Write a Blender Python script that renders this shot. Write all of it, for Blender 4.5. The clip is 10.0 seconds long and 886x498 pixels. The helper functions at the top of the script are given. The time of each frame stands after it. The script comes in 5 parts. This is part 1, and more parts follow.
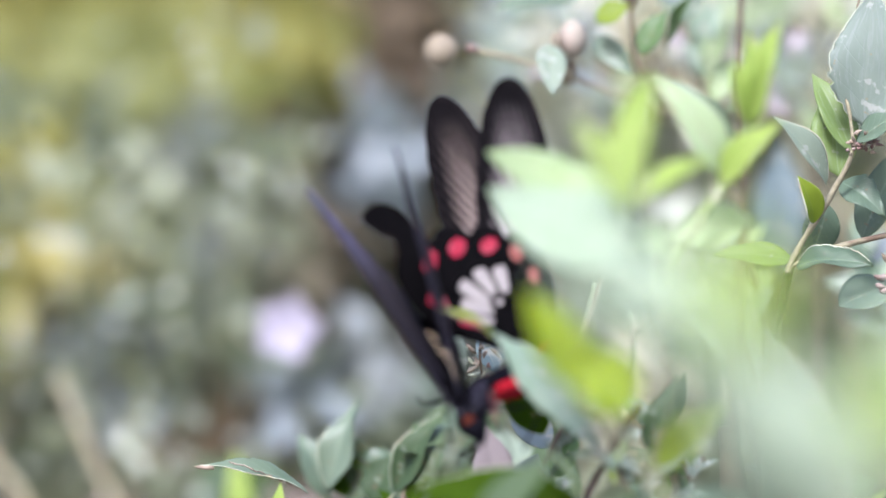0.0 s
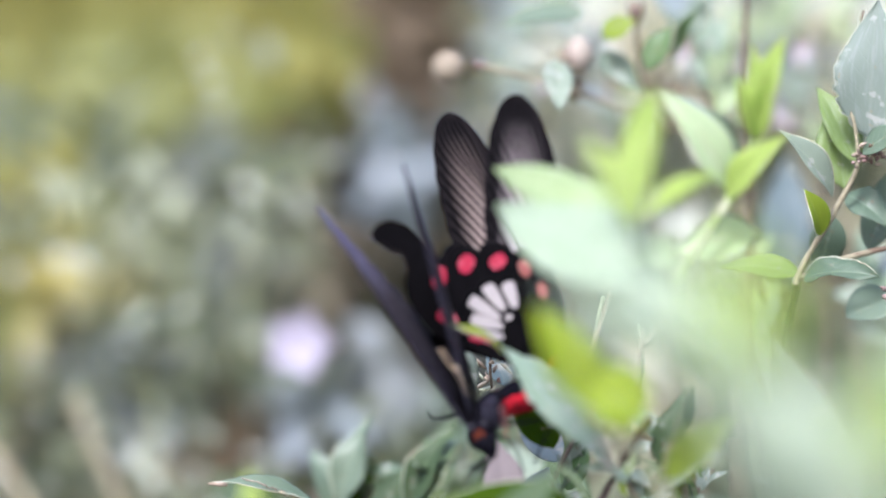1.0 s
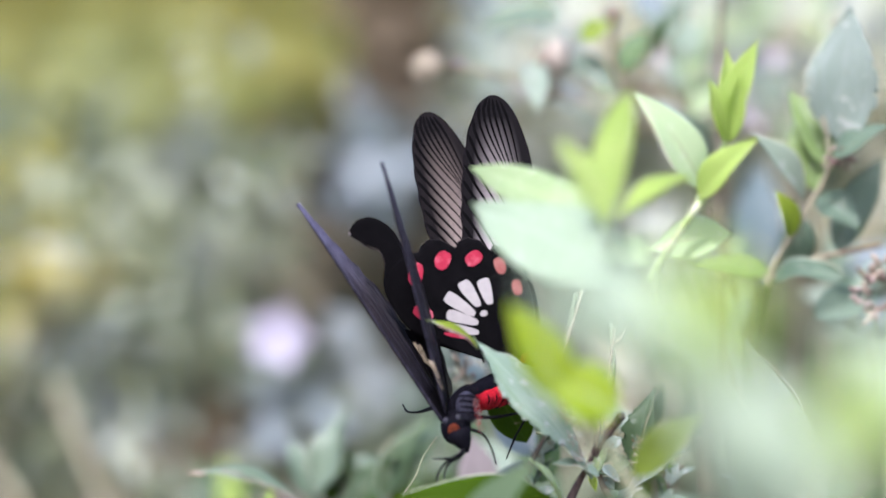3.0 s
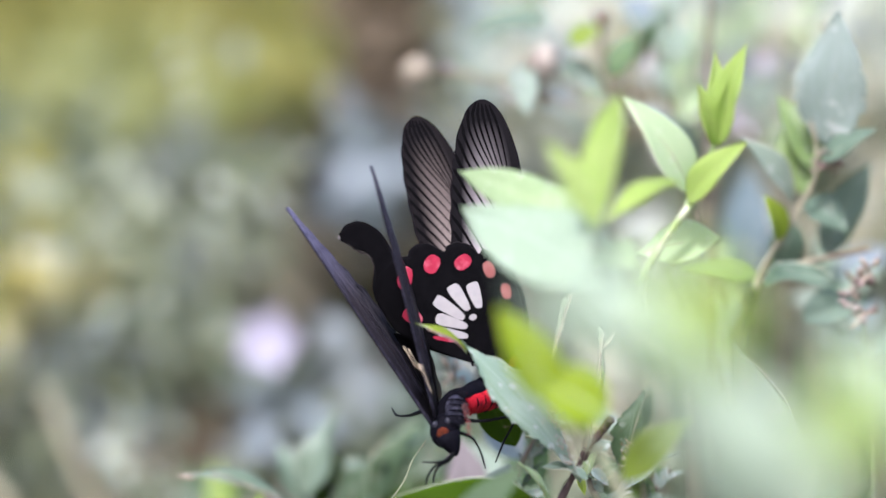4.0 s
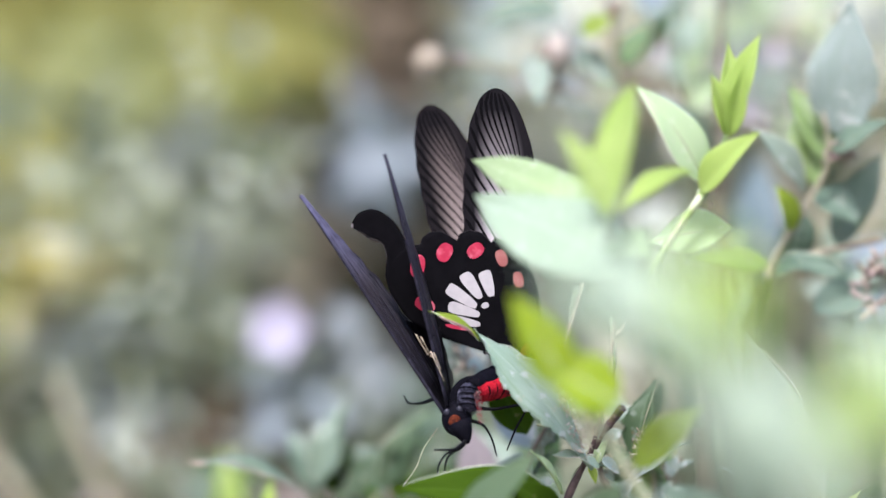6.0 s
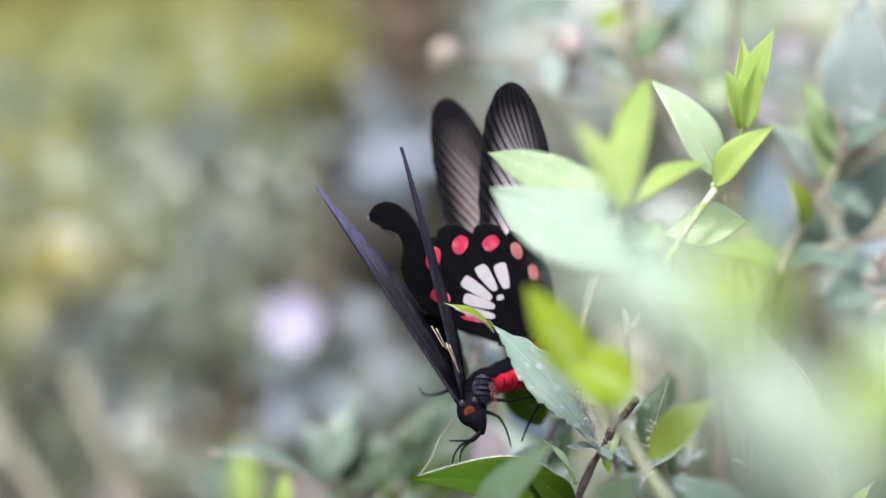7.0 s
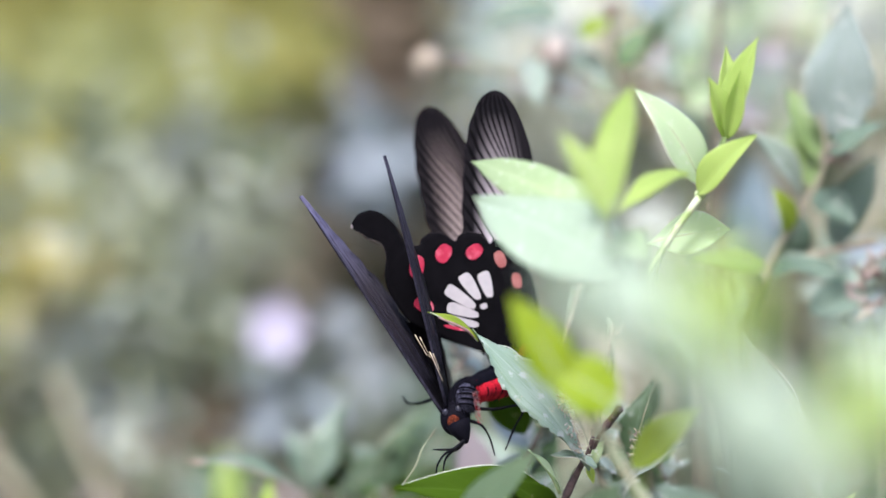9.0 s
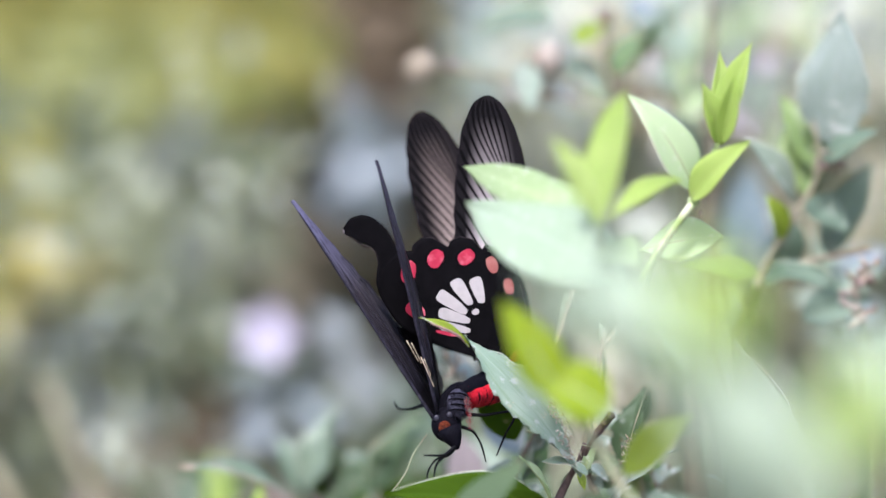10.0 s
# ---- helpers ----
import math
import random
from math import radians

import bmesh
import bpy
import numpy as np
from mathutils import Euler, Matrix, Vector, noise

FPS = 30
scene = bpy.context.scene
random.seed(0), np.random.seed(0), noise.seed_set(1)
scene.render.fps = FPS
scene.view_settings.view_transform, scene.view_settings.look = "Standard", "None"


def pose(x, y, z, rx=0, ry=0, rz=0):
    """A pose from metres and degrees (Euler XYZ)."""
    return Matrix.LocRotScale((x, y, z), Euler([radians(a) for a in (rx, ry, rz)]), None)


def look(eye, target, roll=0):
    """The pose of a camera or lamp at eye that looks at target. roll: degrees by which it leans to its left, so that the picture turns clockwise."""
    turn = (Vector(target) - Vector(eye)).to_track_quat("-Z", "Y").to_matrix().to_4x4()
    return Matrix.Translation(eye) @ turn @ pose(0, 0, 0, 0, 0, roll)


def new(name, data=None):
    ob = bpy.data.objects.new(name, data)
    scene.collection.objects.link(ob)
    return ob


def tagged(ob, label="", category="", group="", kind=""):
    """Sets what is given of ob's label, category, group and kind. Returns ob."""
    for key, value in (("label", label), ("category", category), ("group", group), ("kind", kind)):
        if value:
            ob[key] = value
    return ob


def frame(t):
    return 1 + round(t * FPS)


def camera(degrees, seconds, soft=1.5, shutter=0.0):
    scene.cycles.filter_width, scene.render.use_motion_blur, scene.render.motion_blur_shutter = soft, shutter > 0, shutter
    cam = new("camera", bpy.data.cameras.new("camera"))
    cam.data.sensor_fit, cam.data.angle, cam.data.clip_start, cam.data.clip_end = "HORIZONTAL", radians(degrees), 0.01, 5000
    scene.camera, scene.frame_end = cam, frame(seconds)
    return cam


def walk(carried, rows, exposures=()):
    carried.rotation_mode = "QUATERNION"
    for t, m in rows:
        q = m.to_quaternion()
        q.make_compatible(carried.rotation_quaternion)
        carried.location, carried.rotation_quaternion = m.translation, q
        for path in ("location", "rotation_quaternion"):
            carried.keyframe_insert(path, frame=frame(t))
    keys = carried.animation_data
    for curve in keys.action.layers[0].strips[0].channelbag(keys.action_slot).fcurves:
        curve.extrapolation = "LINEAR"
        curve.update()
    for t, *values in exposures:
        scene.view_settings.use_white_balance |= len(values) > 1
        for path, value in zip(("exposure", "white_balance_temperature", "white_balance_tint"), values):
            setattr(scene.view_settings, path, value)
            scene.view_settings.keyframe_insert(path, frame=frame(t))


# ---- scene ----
# Plan in millimetres round the perch: x to the side, y away from the lens, z up.
PERCH = Vector((0.0, 0.0, 0.9))


def mm(x, y, z):
    return Vector((x, y, z)) * 0.001 + PERCH


# ---- camera: a long lens at nearly two metres, held by hand ----
cam = camera(5.0, 10.0, soft=1.5)
cam.data.dof.use_dof = True
cam.data.dof.focus_distance = 1.866
cam.data.dof.aperture_fstop = 7.2
walk(cam, [
    (0.0, look(mm(3.20, -1804.0, 0.80), mm(-1.12, 0, 1.36), -0.67)),
    (0.5, look(mm(4.27, -1811.0, 2.14), mm(0.04, 0, 3.65), -1.10)),
    (1.0, look(mm(4.01, -1817.5, 2.40), mm(-2.71, 0, 4.30), -1.26)),
    (1.5, look(mm(4.01, -1822.0, 2.40), mm(-4.07, 0, 3.22), -0.95)),
    (2.0, look(mm(4.54, -1822.0, 1.87), mm(-4.32, 0, 0.50), -0.83)),
    (2.5, look(mm(5.34, -1844.0, 2.94), mm(-0.05, 0, 2.57), -0.59)),
    (4.0, look(mm(4.81, -1856.0, 2.67), mm(3.46, 0, 4.34), -0.56)),
    (4.5, look(mm(4.27, -1856.0, 1.60), mm(4.07, 0, 3.60), -0.34)),
    (5.0, look(mm(3.47, -1858.5, 0.53), mm(3.45, 0, 2.86), -0.14)),
    (5.5, look(mm(3.20, -1857.0, 1.34), mm(2.75, 0, 2.71), -0.29)),
    (7.0, look(mm(-1.07, -1874.7, -0.53), mm(-1.76, 0, 0.80), -0.07)),
    (7.5, look(mm(0.00, -1870.0, 0.00), mm(-0.00, 0, 0.00), 0.00)),
    (8.0, look(mm(-0.80, -1874.0, -0.53), mm(-0.38, 0, -1.69), -0.15)),
    (8.5, look(mm(0.00, -1874.5, 0.80), mm(0.57, 0, 0.09), -0.37)),
    (9.0, look(mm(-0.27, -1872.8, 2.14), mm(1.29, 0, 2.39), -0.12)),
    (9.5, look(mm(-0.80, -1866.3, 2.40), mm(1.25, 0, 3.48), 0.15)),
    (10.0, look(mm(0.00, -1867.0, 1.07), mm(2.79, 0, 3.36), 0.14)),
], exposures=[(0.0, 1.03, 5720, 18), (10.0, 1.03, 5720, 18)])

# ---- light: hazy sun from above and behind the shrub, open sky ----
SUN_EL = 49.0
world = bpy.data.worlds.new("sky")
scene.world = world
world.use_nodes = True
wn = world.node_tree.nodes
sky = wn.new("ShaderNodeTexSky")
sky.sky_type = "NISHITA"
sky.sun_disc = False
sky.sun_elevation = radians(SUN_EL)
sky.sun_rotation = radians(-167)
sky.dust_density = 4.0
world.node_tree.links.new(sky.outputs[0], wn["Background"].inputs[0])
wn["Background"].inputs[1].default_value = 0.15
sun = new("sun", bpy.data.lights.new("sun", "SUN"))
sun.data.energy = 2.6
sun.data.angle = radians(12)
sun.data.color = (1.0, 0.97, 0.93)
sun.matrix_basis = look((-0.45, -2.0, 3.4), PERCH)


# ---- materials ----
def shader(name):
    m = bpy.data.materials.new(name)
    m.use_nodes = True
    return m, m.node_tree.nodes, m.node_tree.links


def mixed(nodes, links, a, b, fac):
    mix = nodes.new("ShaderNodeMix")
    mix.data_type = "RGBA"
    for i, c in ((6, a), (7, b)):
        if isinstance(c, tuple):
            mix.inputs[i].default_value = (*c, 1)
        else:
            links.new(c, mix.inputs[i])
    links.new(fac, mix.inputs[0])
    return mix.outputs[2]


def ramp(nodes, links, fac, lo, hi):
    r = nodes.new("ShaderNodeMapRange")
    r.inputs[1].default_value, r.inputs[2].default_value = lo, hi
    links.new(fac, r.inputs[0])
    return r.outputs[0]


def noise_of(nodes, links, scale, detail=3.0):
    tc = nodes.new("ShaderNodeTexCoord")
    n = nodes.new("ShaderNodeTexNoise")
    n.inputs["Scale"].default_value = scale
    n.inputs["Detail"].default_value = detail
    links.new(tc.outputs["Object"], n.inputs["Vector"])
    return n.outputs[0]


def surface(name, dark, light, rough=0.6, scale=300.0, spots=None, spot_scale=60.0, bump=0.3, sheen=0.0, coat=0.0, depth=0.0004, gloss=0.5, cut=0.52):
    """An opaque surface of two tones with grain, stains and relief."""
    m, nodes, links = shader(name)
    p = nodes["Principled BSDF"]
    n1 = noise_of(nodes, links, scale)
    n2 = noise_of(nodes, links, spot_scale)
    col = mixed(nodes, links, dark, light, ramp(nodes, links, n1, 0.3, 0.7))
    if spots:
        col = mixed(nodes, links, col, spots, ramp(nodes, links, n2, cut, cut + 0.16))
    links.new(col, p.inputs["Base Color"])
    p.inputs["Roughness"].default_value = rough
    p.inputs["Coat Weight"].default_value = coat
    p.inputs["Specular IOR Level"].default_value = gloss
    p.inputs["Sheen Weight"].default_value = sheen
    b = nodes.new("ShaderNodeBump")
    b.inputs["Strength"].default_value = bump
    b.inputs["Distance"].default_value = depth
    links.new(n1, b.inputs["Height"])
    links.new(b.outputs[0], p.inputs["Normal"])
    return m


def leaf_surface(name, dark, light, vein, rough=0.4, lucid=0.35, island=False, blemish=(0.25, 0.2, 0.1), bad=0.70, glow=None, gloss=0.35, fleck=None, worn=0.62, streak=None):
    """A waxy leaf: mottled, with pale midrib and side veins, and some light coming through."""
    m, nodes, links = shader(name)
    p = nodes["Principled BSDF"]
    n1 = noise_of(nodes, links, 90.0)
    n2 = noise_of(nodes, links, 700.0)
    if island:
        rnd = nodes.new("ShaderNodeNewGeometry").outputs["Random Per Island"]
    else:
        rnd = nodes.new("ShaderNodeObjectInfo").outputs["Random"]
    col = mixed(nodes, links, dark, light, ramp(nodes, links, rnd, 0.0, 1.0))
    col = mixed(nodes, links, col, light, ramp(nodes, links, n1, 0.45, 0.75))
    height = n2
    if not island:
        uv = nodes.new("ShaderNodeUVMap")
        sep = nodes.new("ShaderNodeSeparateXYZ")
        links.new(uv.outputs[0], sep.inputs[0])

        def calc(op, a, b):
            q = nodes.new("ShaderNodeMath")
            q.operation = op
            for i, c in enumerate((a, b)):
                if isinstance(c, float):
                    q.inputs[i].default_value = c
                else:
                    links.new(c, q.inputs[i])
            return q.outputs[0]

        across = calc("ABSOLUTE", calc("SUBTRACT", sep.outputs[1], 0.5), 0.0)
        side = calc("ABSOLUTE", calc("SINE", calc("MULTIPLY", calc("SUBTRACT", sep.outputs[0], calc("MULTIPLY", across, 0.55)), 24.0), 0.0), 0.0)
        line = ramp(nodes, links, side, 0.16, 0.0)
        rib = ramp(nodes, links, across, 0.035, 0.01)
        veins = calc("MAXIMUM", calc("MULTIPLY", line, 0.3), calc("MULTIPLY", rib, 0.6))
        col = mixed(nodes, links, col, vein, veins)
        if streak:
            warp = nodes.new("ShaderNodeMapping")
            warp.inputs["Scale"].default_value = (5.0, 16.0, 1.0)
            links.new(uv.outputs[0], warp.inputs["Vector"])
            scuff = nodes.new("ShaderNodeTexNoise")
            scuff.inputs["Scale"].default_value = 1.0
            scuff.inputs["Detail"].default_value = 5.0
            scuff.inputs["Distortion"].default_value = 0.8
            links.new(warp.outputs[0], scuff.inputs["Vector"])
            col = mixed(nodes, links, col, streak, calc("MULTIPLY", ramp(nodes, links, scuff.outputs[0], 0.5, 0.66), 0.75))
        height = calc("SUBTRACT", calc("MULTIPLY", n2, 0.5), veins)
    n3 = noise_of(nodes, links, 380.0, 6.0)
    col = mixed(nodes, links, col, blemish, ramp(nodes, links, n3, bad, bad + 0.06))
    if fleck:
        n4 = noise_of(nodes, links, 620.0, 8.0)
        col = mixed(nodes, links, col, fleck, ramp(nodes, links, n4, worn, worn + 0.05))
    links.new(col, p.inputs["Base Color"])
    links.new(ramp(nodes, links, n1, -0.3, 1.3 / rough * 0.6), p.inputs["Roughness"])
    p.inputs["Specular IOR Level"].default_value = gloss
    b = nodes.new("ShaderNodeBump")
    b.inputs["Strength"].default_value = 0.35
    b.inputs["Distance"].default_value = 0.0003
    links.new(height, b.inputs["Height"])
    links.new(b.outputs[0], p.inputs["Normal"])
    tr = nodes.new("ShaderNodeBsdfTranslucent")
    tcol = glow or tuple(min(1.0, c * k) for c, k in zip(light, (1.5, 1.35, 0.5)))
    links.new(mixed(nodes, links, col, tcol, ramp(nodes, links, n1, -1.0, 1.5)), tr.inputs[0])
    mx = nodes.new("ShaderNodeMixShader")
    mx.inputs[0].default_value = lucid
    links.new(p.outputs[0], mx.inputs[1])
    links.new(tr.outputs[0], mx.inputs[2])
    links.new(mx.outputs[0], nodes["Material Output"].inputs[0])
    return m


def wing_surface(name, root, middle, apex):
    """Dusky scales, paler from the root (local x = 0); violet sheen painted towards the apex."""
    m, nodes, links = shader(name)
    p = nodes["Principled BSDF"]
    tc = nodes.new("ShaderNodeTexCoord")
    sep = nodes.new("ShaderNodeSeparateXYZ")
    links.new(tc.outputs["Object"], sep.inputs[0])
    grain = noise_of(nodes, links, 2500.0)
    stretch = nodes.new("ShaderNodeMapping")
    stretch.inputs["Scale"].default_value = (0.008, 1.0, 0.3)
    links.new(tc.outputs["Object"], stretch.inputs["Vector"])
    lines = nodes.new("ShaderNodeTexNoise")
    lines.inputs["Scale"].default_value = 1900.0
    lines.inputs["Detail"].default_value = 2.0
    links.new(stretch.outputs[0], lines.inputs["Vector"])
    streaky = lines.outputs[0]
    col = mixed(nodes, links, root, middle, ramp(nodes, links, sep.outputs[0], 0.008, 0.03))
    col = mixed(nodes, links, col, apex, ramp(nodes, links, sep.outputs[0], 0.027, 0.047))
    col = mixed(nodes, links, col, root, ramp(nodes, links, streaky, 0.5, 0.72))
    links.new(col, p.inputs["Base Color"])
    p.inputs["Roughness"].default_value = 0.5
    p.inputs["Specular IOR Level"].default_value = 0.2
    b = nodes.new("ShaderNodeBump")
    b.inputs["Strength"].default_value = 0.3
    b.inputs["Distance"].default_value = 0.0002
    links.new(grain, b.inputs["Height"])
    links.new(b.outputs[0], p.inputs["Normal"])
    return m


def wing_cells(name, dark, light, lucid):
    """Thin scales between veins: dusky margins and apex, paler cells in the middle (u from root to apex, v from front to hind edge)."""
    m, nodes, links = shader(name)
    p = nodes["Principled BSDF"]
    uv = nodes.new("ShaderNodeUVMap")
    sep = nodes.new("ShaderNodeSeparateXYZ")
    links.new(uv.outputs[0], sep.inputs[0])
    grain = noise_of(nodes, links, 1800.0)
    fac = ramp(nodes, links, sep.outputs[1], 0.86, 0.6)
    for socket, lo, hi in ((sep.outputs[1], 0.12, 0.4), (sep.outputs[0], 0.92, 0.42), (grain, -0.6, 0.5)):
        q = nodes.new("ShaderNodeMath")
        q.operation = "MULTIPLY"
        links.new(fac, q.inputs[0])
        links.new(ramp(nodes, links, socket, lo, hi), q.inputs[1])
        fac = q.outputs[0]
    col = mixed(nodes, links, dark, light, fac)
    links.new(col, p.inputs["Base Color"])
    p.inputs["Roughness"].default_value = 0.7
    p.inputs["Specular IOR Level"].default_value = 0.1
    tr = nodes.new("ShaderNodeBsdfTranslucent")
    links.new(col, tr.inputs[0])
    mx = nodes.new("ShaderNodeMixShader")
    mx.inputs[0].default_value = lucid
    links.new(p.outputs[0], mx.inputs[1])
    links.new(tr.outputs[0], mx.inputs[2])
    links.new(mx.outputs[0], nodes["Material Output"].inputs[0])
    return m


M = {
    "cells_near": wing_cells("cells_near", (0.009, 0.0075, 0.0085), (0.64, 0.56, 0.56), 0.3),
    # dimmer, browner copy: the far wing's shade is put into the colour
    "cells_far_dim": wing_cells("cells_far_dim", (0.012, 0.0095, 0.01), (0.38, 0.305, 0.27), 0.35),
    "mint_light": leaf_surface("mint_light", (0.46, 0.57, 0.33), (0.54, 0.64, 0.4), (0.6, 0.68, 0.42), 0.55, 0.45, bad=0.8, glow=(0.66, 0.86, 0.4), fleck=(0.64, 0.68, 0.54), worn=0.62),
    "young_soft": leaf_surface("young_soft", (0.32, 0.43, 0.1), (0.39, 0.49, 0.14), (0.44, 0.53, 0.2), 0.5, 0.5, bad=0.85, glow=(0.53, 0.66, 0.11)),
    "soil": surface("soil", (0.075, 0.07, 0.05), (0.14, 0.125, 0.09), 0.95, 40.0, (0.085, 0.105, 0.06), 3.1, 0.8, depth=0.01),
    "bark": surface("bark", (0.1, 0.07, 0.05), (0.24, 0.17, 0.13), 0.9, 90.0, (0.3, 0.25, 0.2), 20.0, 0.8, depth=0.003),
    "trunk_bark": surface("trunk_bark", (0.038, 0.027, 0.014), (0.09, 0.064, 0.036), 0.9, 90.0, (0.11, 0.09, 0.058), 20.0, 0.8, depth=0.003),
    "rim": surface("rim", (0.006, 0.005, 0.006), (0.04, 0.033, 0.032), 0.8, 1500.0, None, 250.0, 0.2, gloss=0.1),
    "tail_edge": surface("tail_edge", (0.02, 0.016, 0.014), (0.09, 0.075, 0.065), 0.8, 1500.0, None, 250.0, 0.2, gloss=0.1),
    "vein_violet": surface("vein_violet", (0.008, 0.007, 0.011), (0.032, 0.03, 0.044), 0.7, 1500.0, None, 250.0, 0.2, gloss=0.08),
    "twig": surface("twig", (0.07, 0.052, 0.036), (0.18, 0.135, 0.09), 0.8, 900.0, (0.24, 0.22, 0.14), 200.0, 0.6),
    "straw": surface("straw", (0.36, 0.31, 0.23), (0.55, 0.48, 0.38), 0.85, 300.0, (0.3, 0.24, 0.17), 60.0, 0.5),
    "tan_stem": surface("tan_stem", (0.2, 0.18, 0.11), (0.32, 0.29, 0.185), 0.75, 900.0, (0.16, 0.11, 0.07), 200.0, 0.5),
    "rosy": surface("rosy", (0.15, 0.085, 0.07), (0.29, 0.19, 0.16), 0.8, 500.0, (0.34, 0.28, 0.24), 120.0, 0.5),
    "dry": surface("dry", (0.22, 0.17, 0.12), (0.42, 0.34, 0.26), 0.85, 500.0, (0.3, 0.2, 0.14), 80.0, 0.5),
    "green_stem": surface("green_stem", (0.34, 0.42, 0.17), (0.46, 0.54, 0.27), 0.6, 900.0, (0.42, 0.44, 0.26), 200.0, 0.4),
    "pale_rim": surface("pale_rim", (0.4, 0.44, 0.3), (0.56, 0.58, 0.44), 0.7, 900.0, (0.4, 0.32, 0.2), 200.0, 0.4),
    "soft_stem": surface("soft_stem", (0.2, 0.23, 0.12), (0.28, 0.3, 0.175), 0.7, 900.0, (0.28, 0.24, 0.15), 200.0, 0.4),
    "pale_stem": surface("pale_stem", (0.25, 0.34, 0.1), (0.33, 0.42, 0.15), 0.6, 900.0, (0.52, 0.54, 0.36), 200.0, 0.4),
    "shade_stem": surface("shade_stem", (0.1, 0.13, 0.06), (0.2, 0.22, 0.12), 0.7, 900.0, (0.22, 0.18, 0.1), 200.0, 0.4),
    "petal": surface("petal", (0.3, 0.275, 0.335), (0.38, 0.355, 0.42), 0.7, 300.0, None, 60.0, 0.2),
    "berry": surface("berry", (0.15, 0.12, 0.07), (0.23, 0.19, 0.125), 0.7, 300.0, (0.25, 0.21, 0.15), 90.0, 0.2),
    "pink": surface("pink", (0.13, 0.085, 0.065), (0.22, 0.155, 0.12), 0.6, 400.0, None, 60.0, 0.3),
    "young": leaf_surface("young", (0.39, 0.51, 0.12), (0.47, 0.58, 0.17), (0.54, 0.63, 0.26), 0.5, 0.55, bad=0.85, glow=(0.66, 0.82, 0.14)),
    "mint": leaf_surface("mint", (0.35, 0.45, 0.22), (0.41, 0.51, 0.27), (0.56, 0.63, 0.4), 0.6, 0.42, bad=0.74, glow=(0.56, 0.72, 0.38), fleck=(0.62, 0.66, 0.52), worn=0.6),
    "mint_cool": leaf_surface("mint_cool", (0.34, 0.435, 0.285), (0.42, 0.51, 0.35), (0.52, 0.6, 0.48), 0.55, 0.42, bad=0.74, glow=(0.54, 0.72, 0.4), fleck=(0.6, 0.66, 0.58), worn=0.6),
    "mint_near": leaf_surface("mint_near", (0.34, 0.42, 0.29), (0.41, 0.49, 0.35), (0.5, 0.58, 0.46), 0.7, 0.28, bad=0.8, glow=(0.45, 0.6, 0.34), gloss=0.15),
    "dull": leaf_surface("dull", (0.2, 0.26, 0.19), (0.28, 0.34, 0.26), (0.3, 0.36, 0.26), 0.5, 0.3, gloss=0.3, blemish=(0.4, 0.43, 0.36), bad=0.6, fleck=(0.24, 0.18, 0.1), worn=0.68),
    "silver": leaf_surface("silver", (0.2, 0.26, 0.215), (0.27, 0.33, 0.28), (0.29, 0.34, 0.29), 0.5, 0.3, gloss=0.3, blemish=(0.46, 0.48, 0.43), bad=0.62, fleck=(0.34, 0.3, 0.2), worn=0.68, streak=(0.33, 0.37, 0.34)),
    "fresh": leaf_surface("fresh", (0.17, 0.26, 0.07), (0.25, 0.34, 0.12), (0.3, 0.4, 0.18), 0.5, 0.4, gloss=0.3, blemish=(0.36, 0.4, 0.26), bad=0.68, streak=(0.3, 0.38, 0.2)),
    "mauve": leaf_surface("mauve", (0.15, 0.128, 0.123), (0.2, 0.17, 0.165), (0.22, 0.19, 0.18), 0.7, 0.25, gloss=0.2),
    "bud_dark": surface("bud_dark", (0.02, 0.013, 0.014), (0.075, 0.05, 0.05), 0.8, 900.0, (0.3, 0.25, 0.22), 500.0, 0.6, cut=0.6),
    "red_twig": surface("red_twig", (0.045, 0.025, 0.02), (0.12, 0.075, 0.06), 0.75, 900.0, (0.2, 0.16, 0.12), 250.0, 0.5, cut=0.58),
    "pod": surface("pod", (0.25, 0.235, 0.175), (0.31, 0.29, 0.225), 0.7, 300.0, (0.34, 0.28, 0.23), 90.0, 0.2),
    "olive": leaf_surface("olive", (0.19, 0.27, 0.02), (0.26, 0.34, 0.03), (0.26, 0.33, 0.06), 0.5, 0.4, bad=0.72, glow=(0.45, 0.56, 0.015)),
    "lime": leaf_surface("lime", (0.25, 0.35, 0.01), (0.32, 0.42, 0.014), (0.42, 0.5, 0.05), 0.45, 0.5, bad=0.9, glow=(0.6, 0.7, 0.01)),
    "grey_green": leaf_surface("grey_green", (0.085, 0.135, 0.085), (0.16, 0.215, 0.145), (0.22, 0.29, 0.19), 0.42, 0.25, gloss=0.4, blemish=(0.27, 0.31, 0.23), bad=0.7, fleck=(0.2, 0.14, 0.08), worn=0.68),
    "green": leaf_surface("green", (0.07, 0.15, 0.05), (0.13, 0.21, 0.08), (0.18, 0.27, 0.12), 0.5, 0.35, gloss=0.3, fleck=(0.3, 0.3, 0.2), worn=0.66),
    "worn": leaf_surface("worn", (0.25, 0.34, 0.25), (0.34, 0.43, 0.33), (0.36, 0.45, 0.35), 0.42, 0.25, blemish=(0.46, 0.5, 0.43), bad=0.6, fleck=(0.44, 0.41, 0.3), worn=0.66, streak=(0.2, 0.295, 0.18)),
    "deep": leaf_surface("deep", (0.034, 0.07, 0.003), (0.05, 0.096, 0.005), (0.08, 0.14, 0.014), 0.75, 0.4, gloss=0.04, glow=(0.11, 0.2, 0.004)),
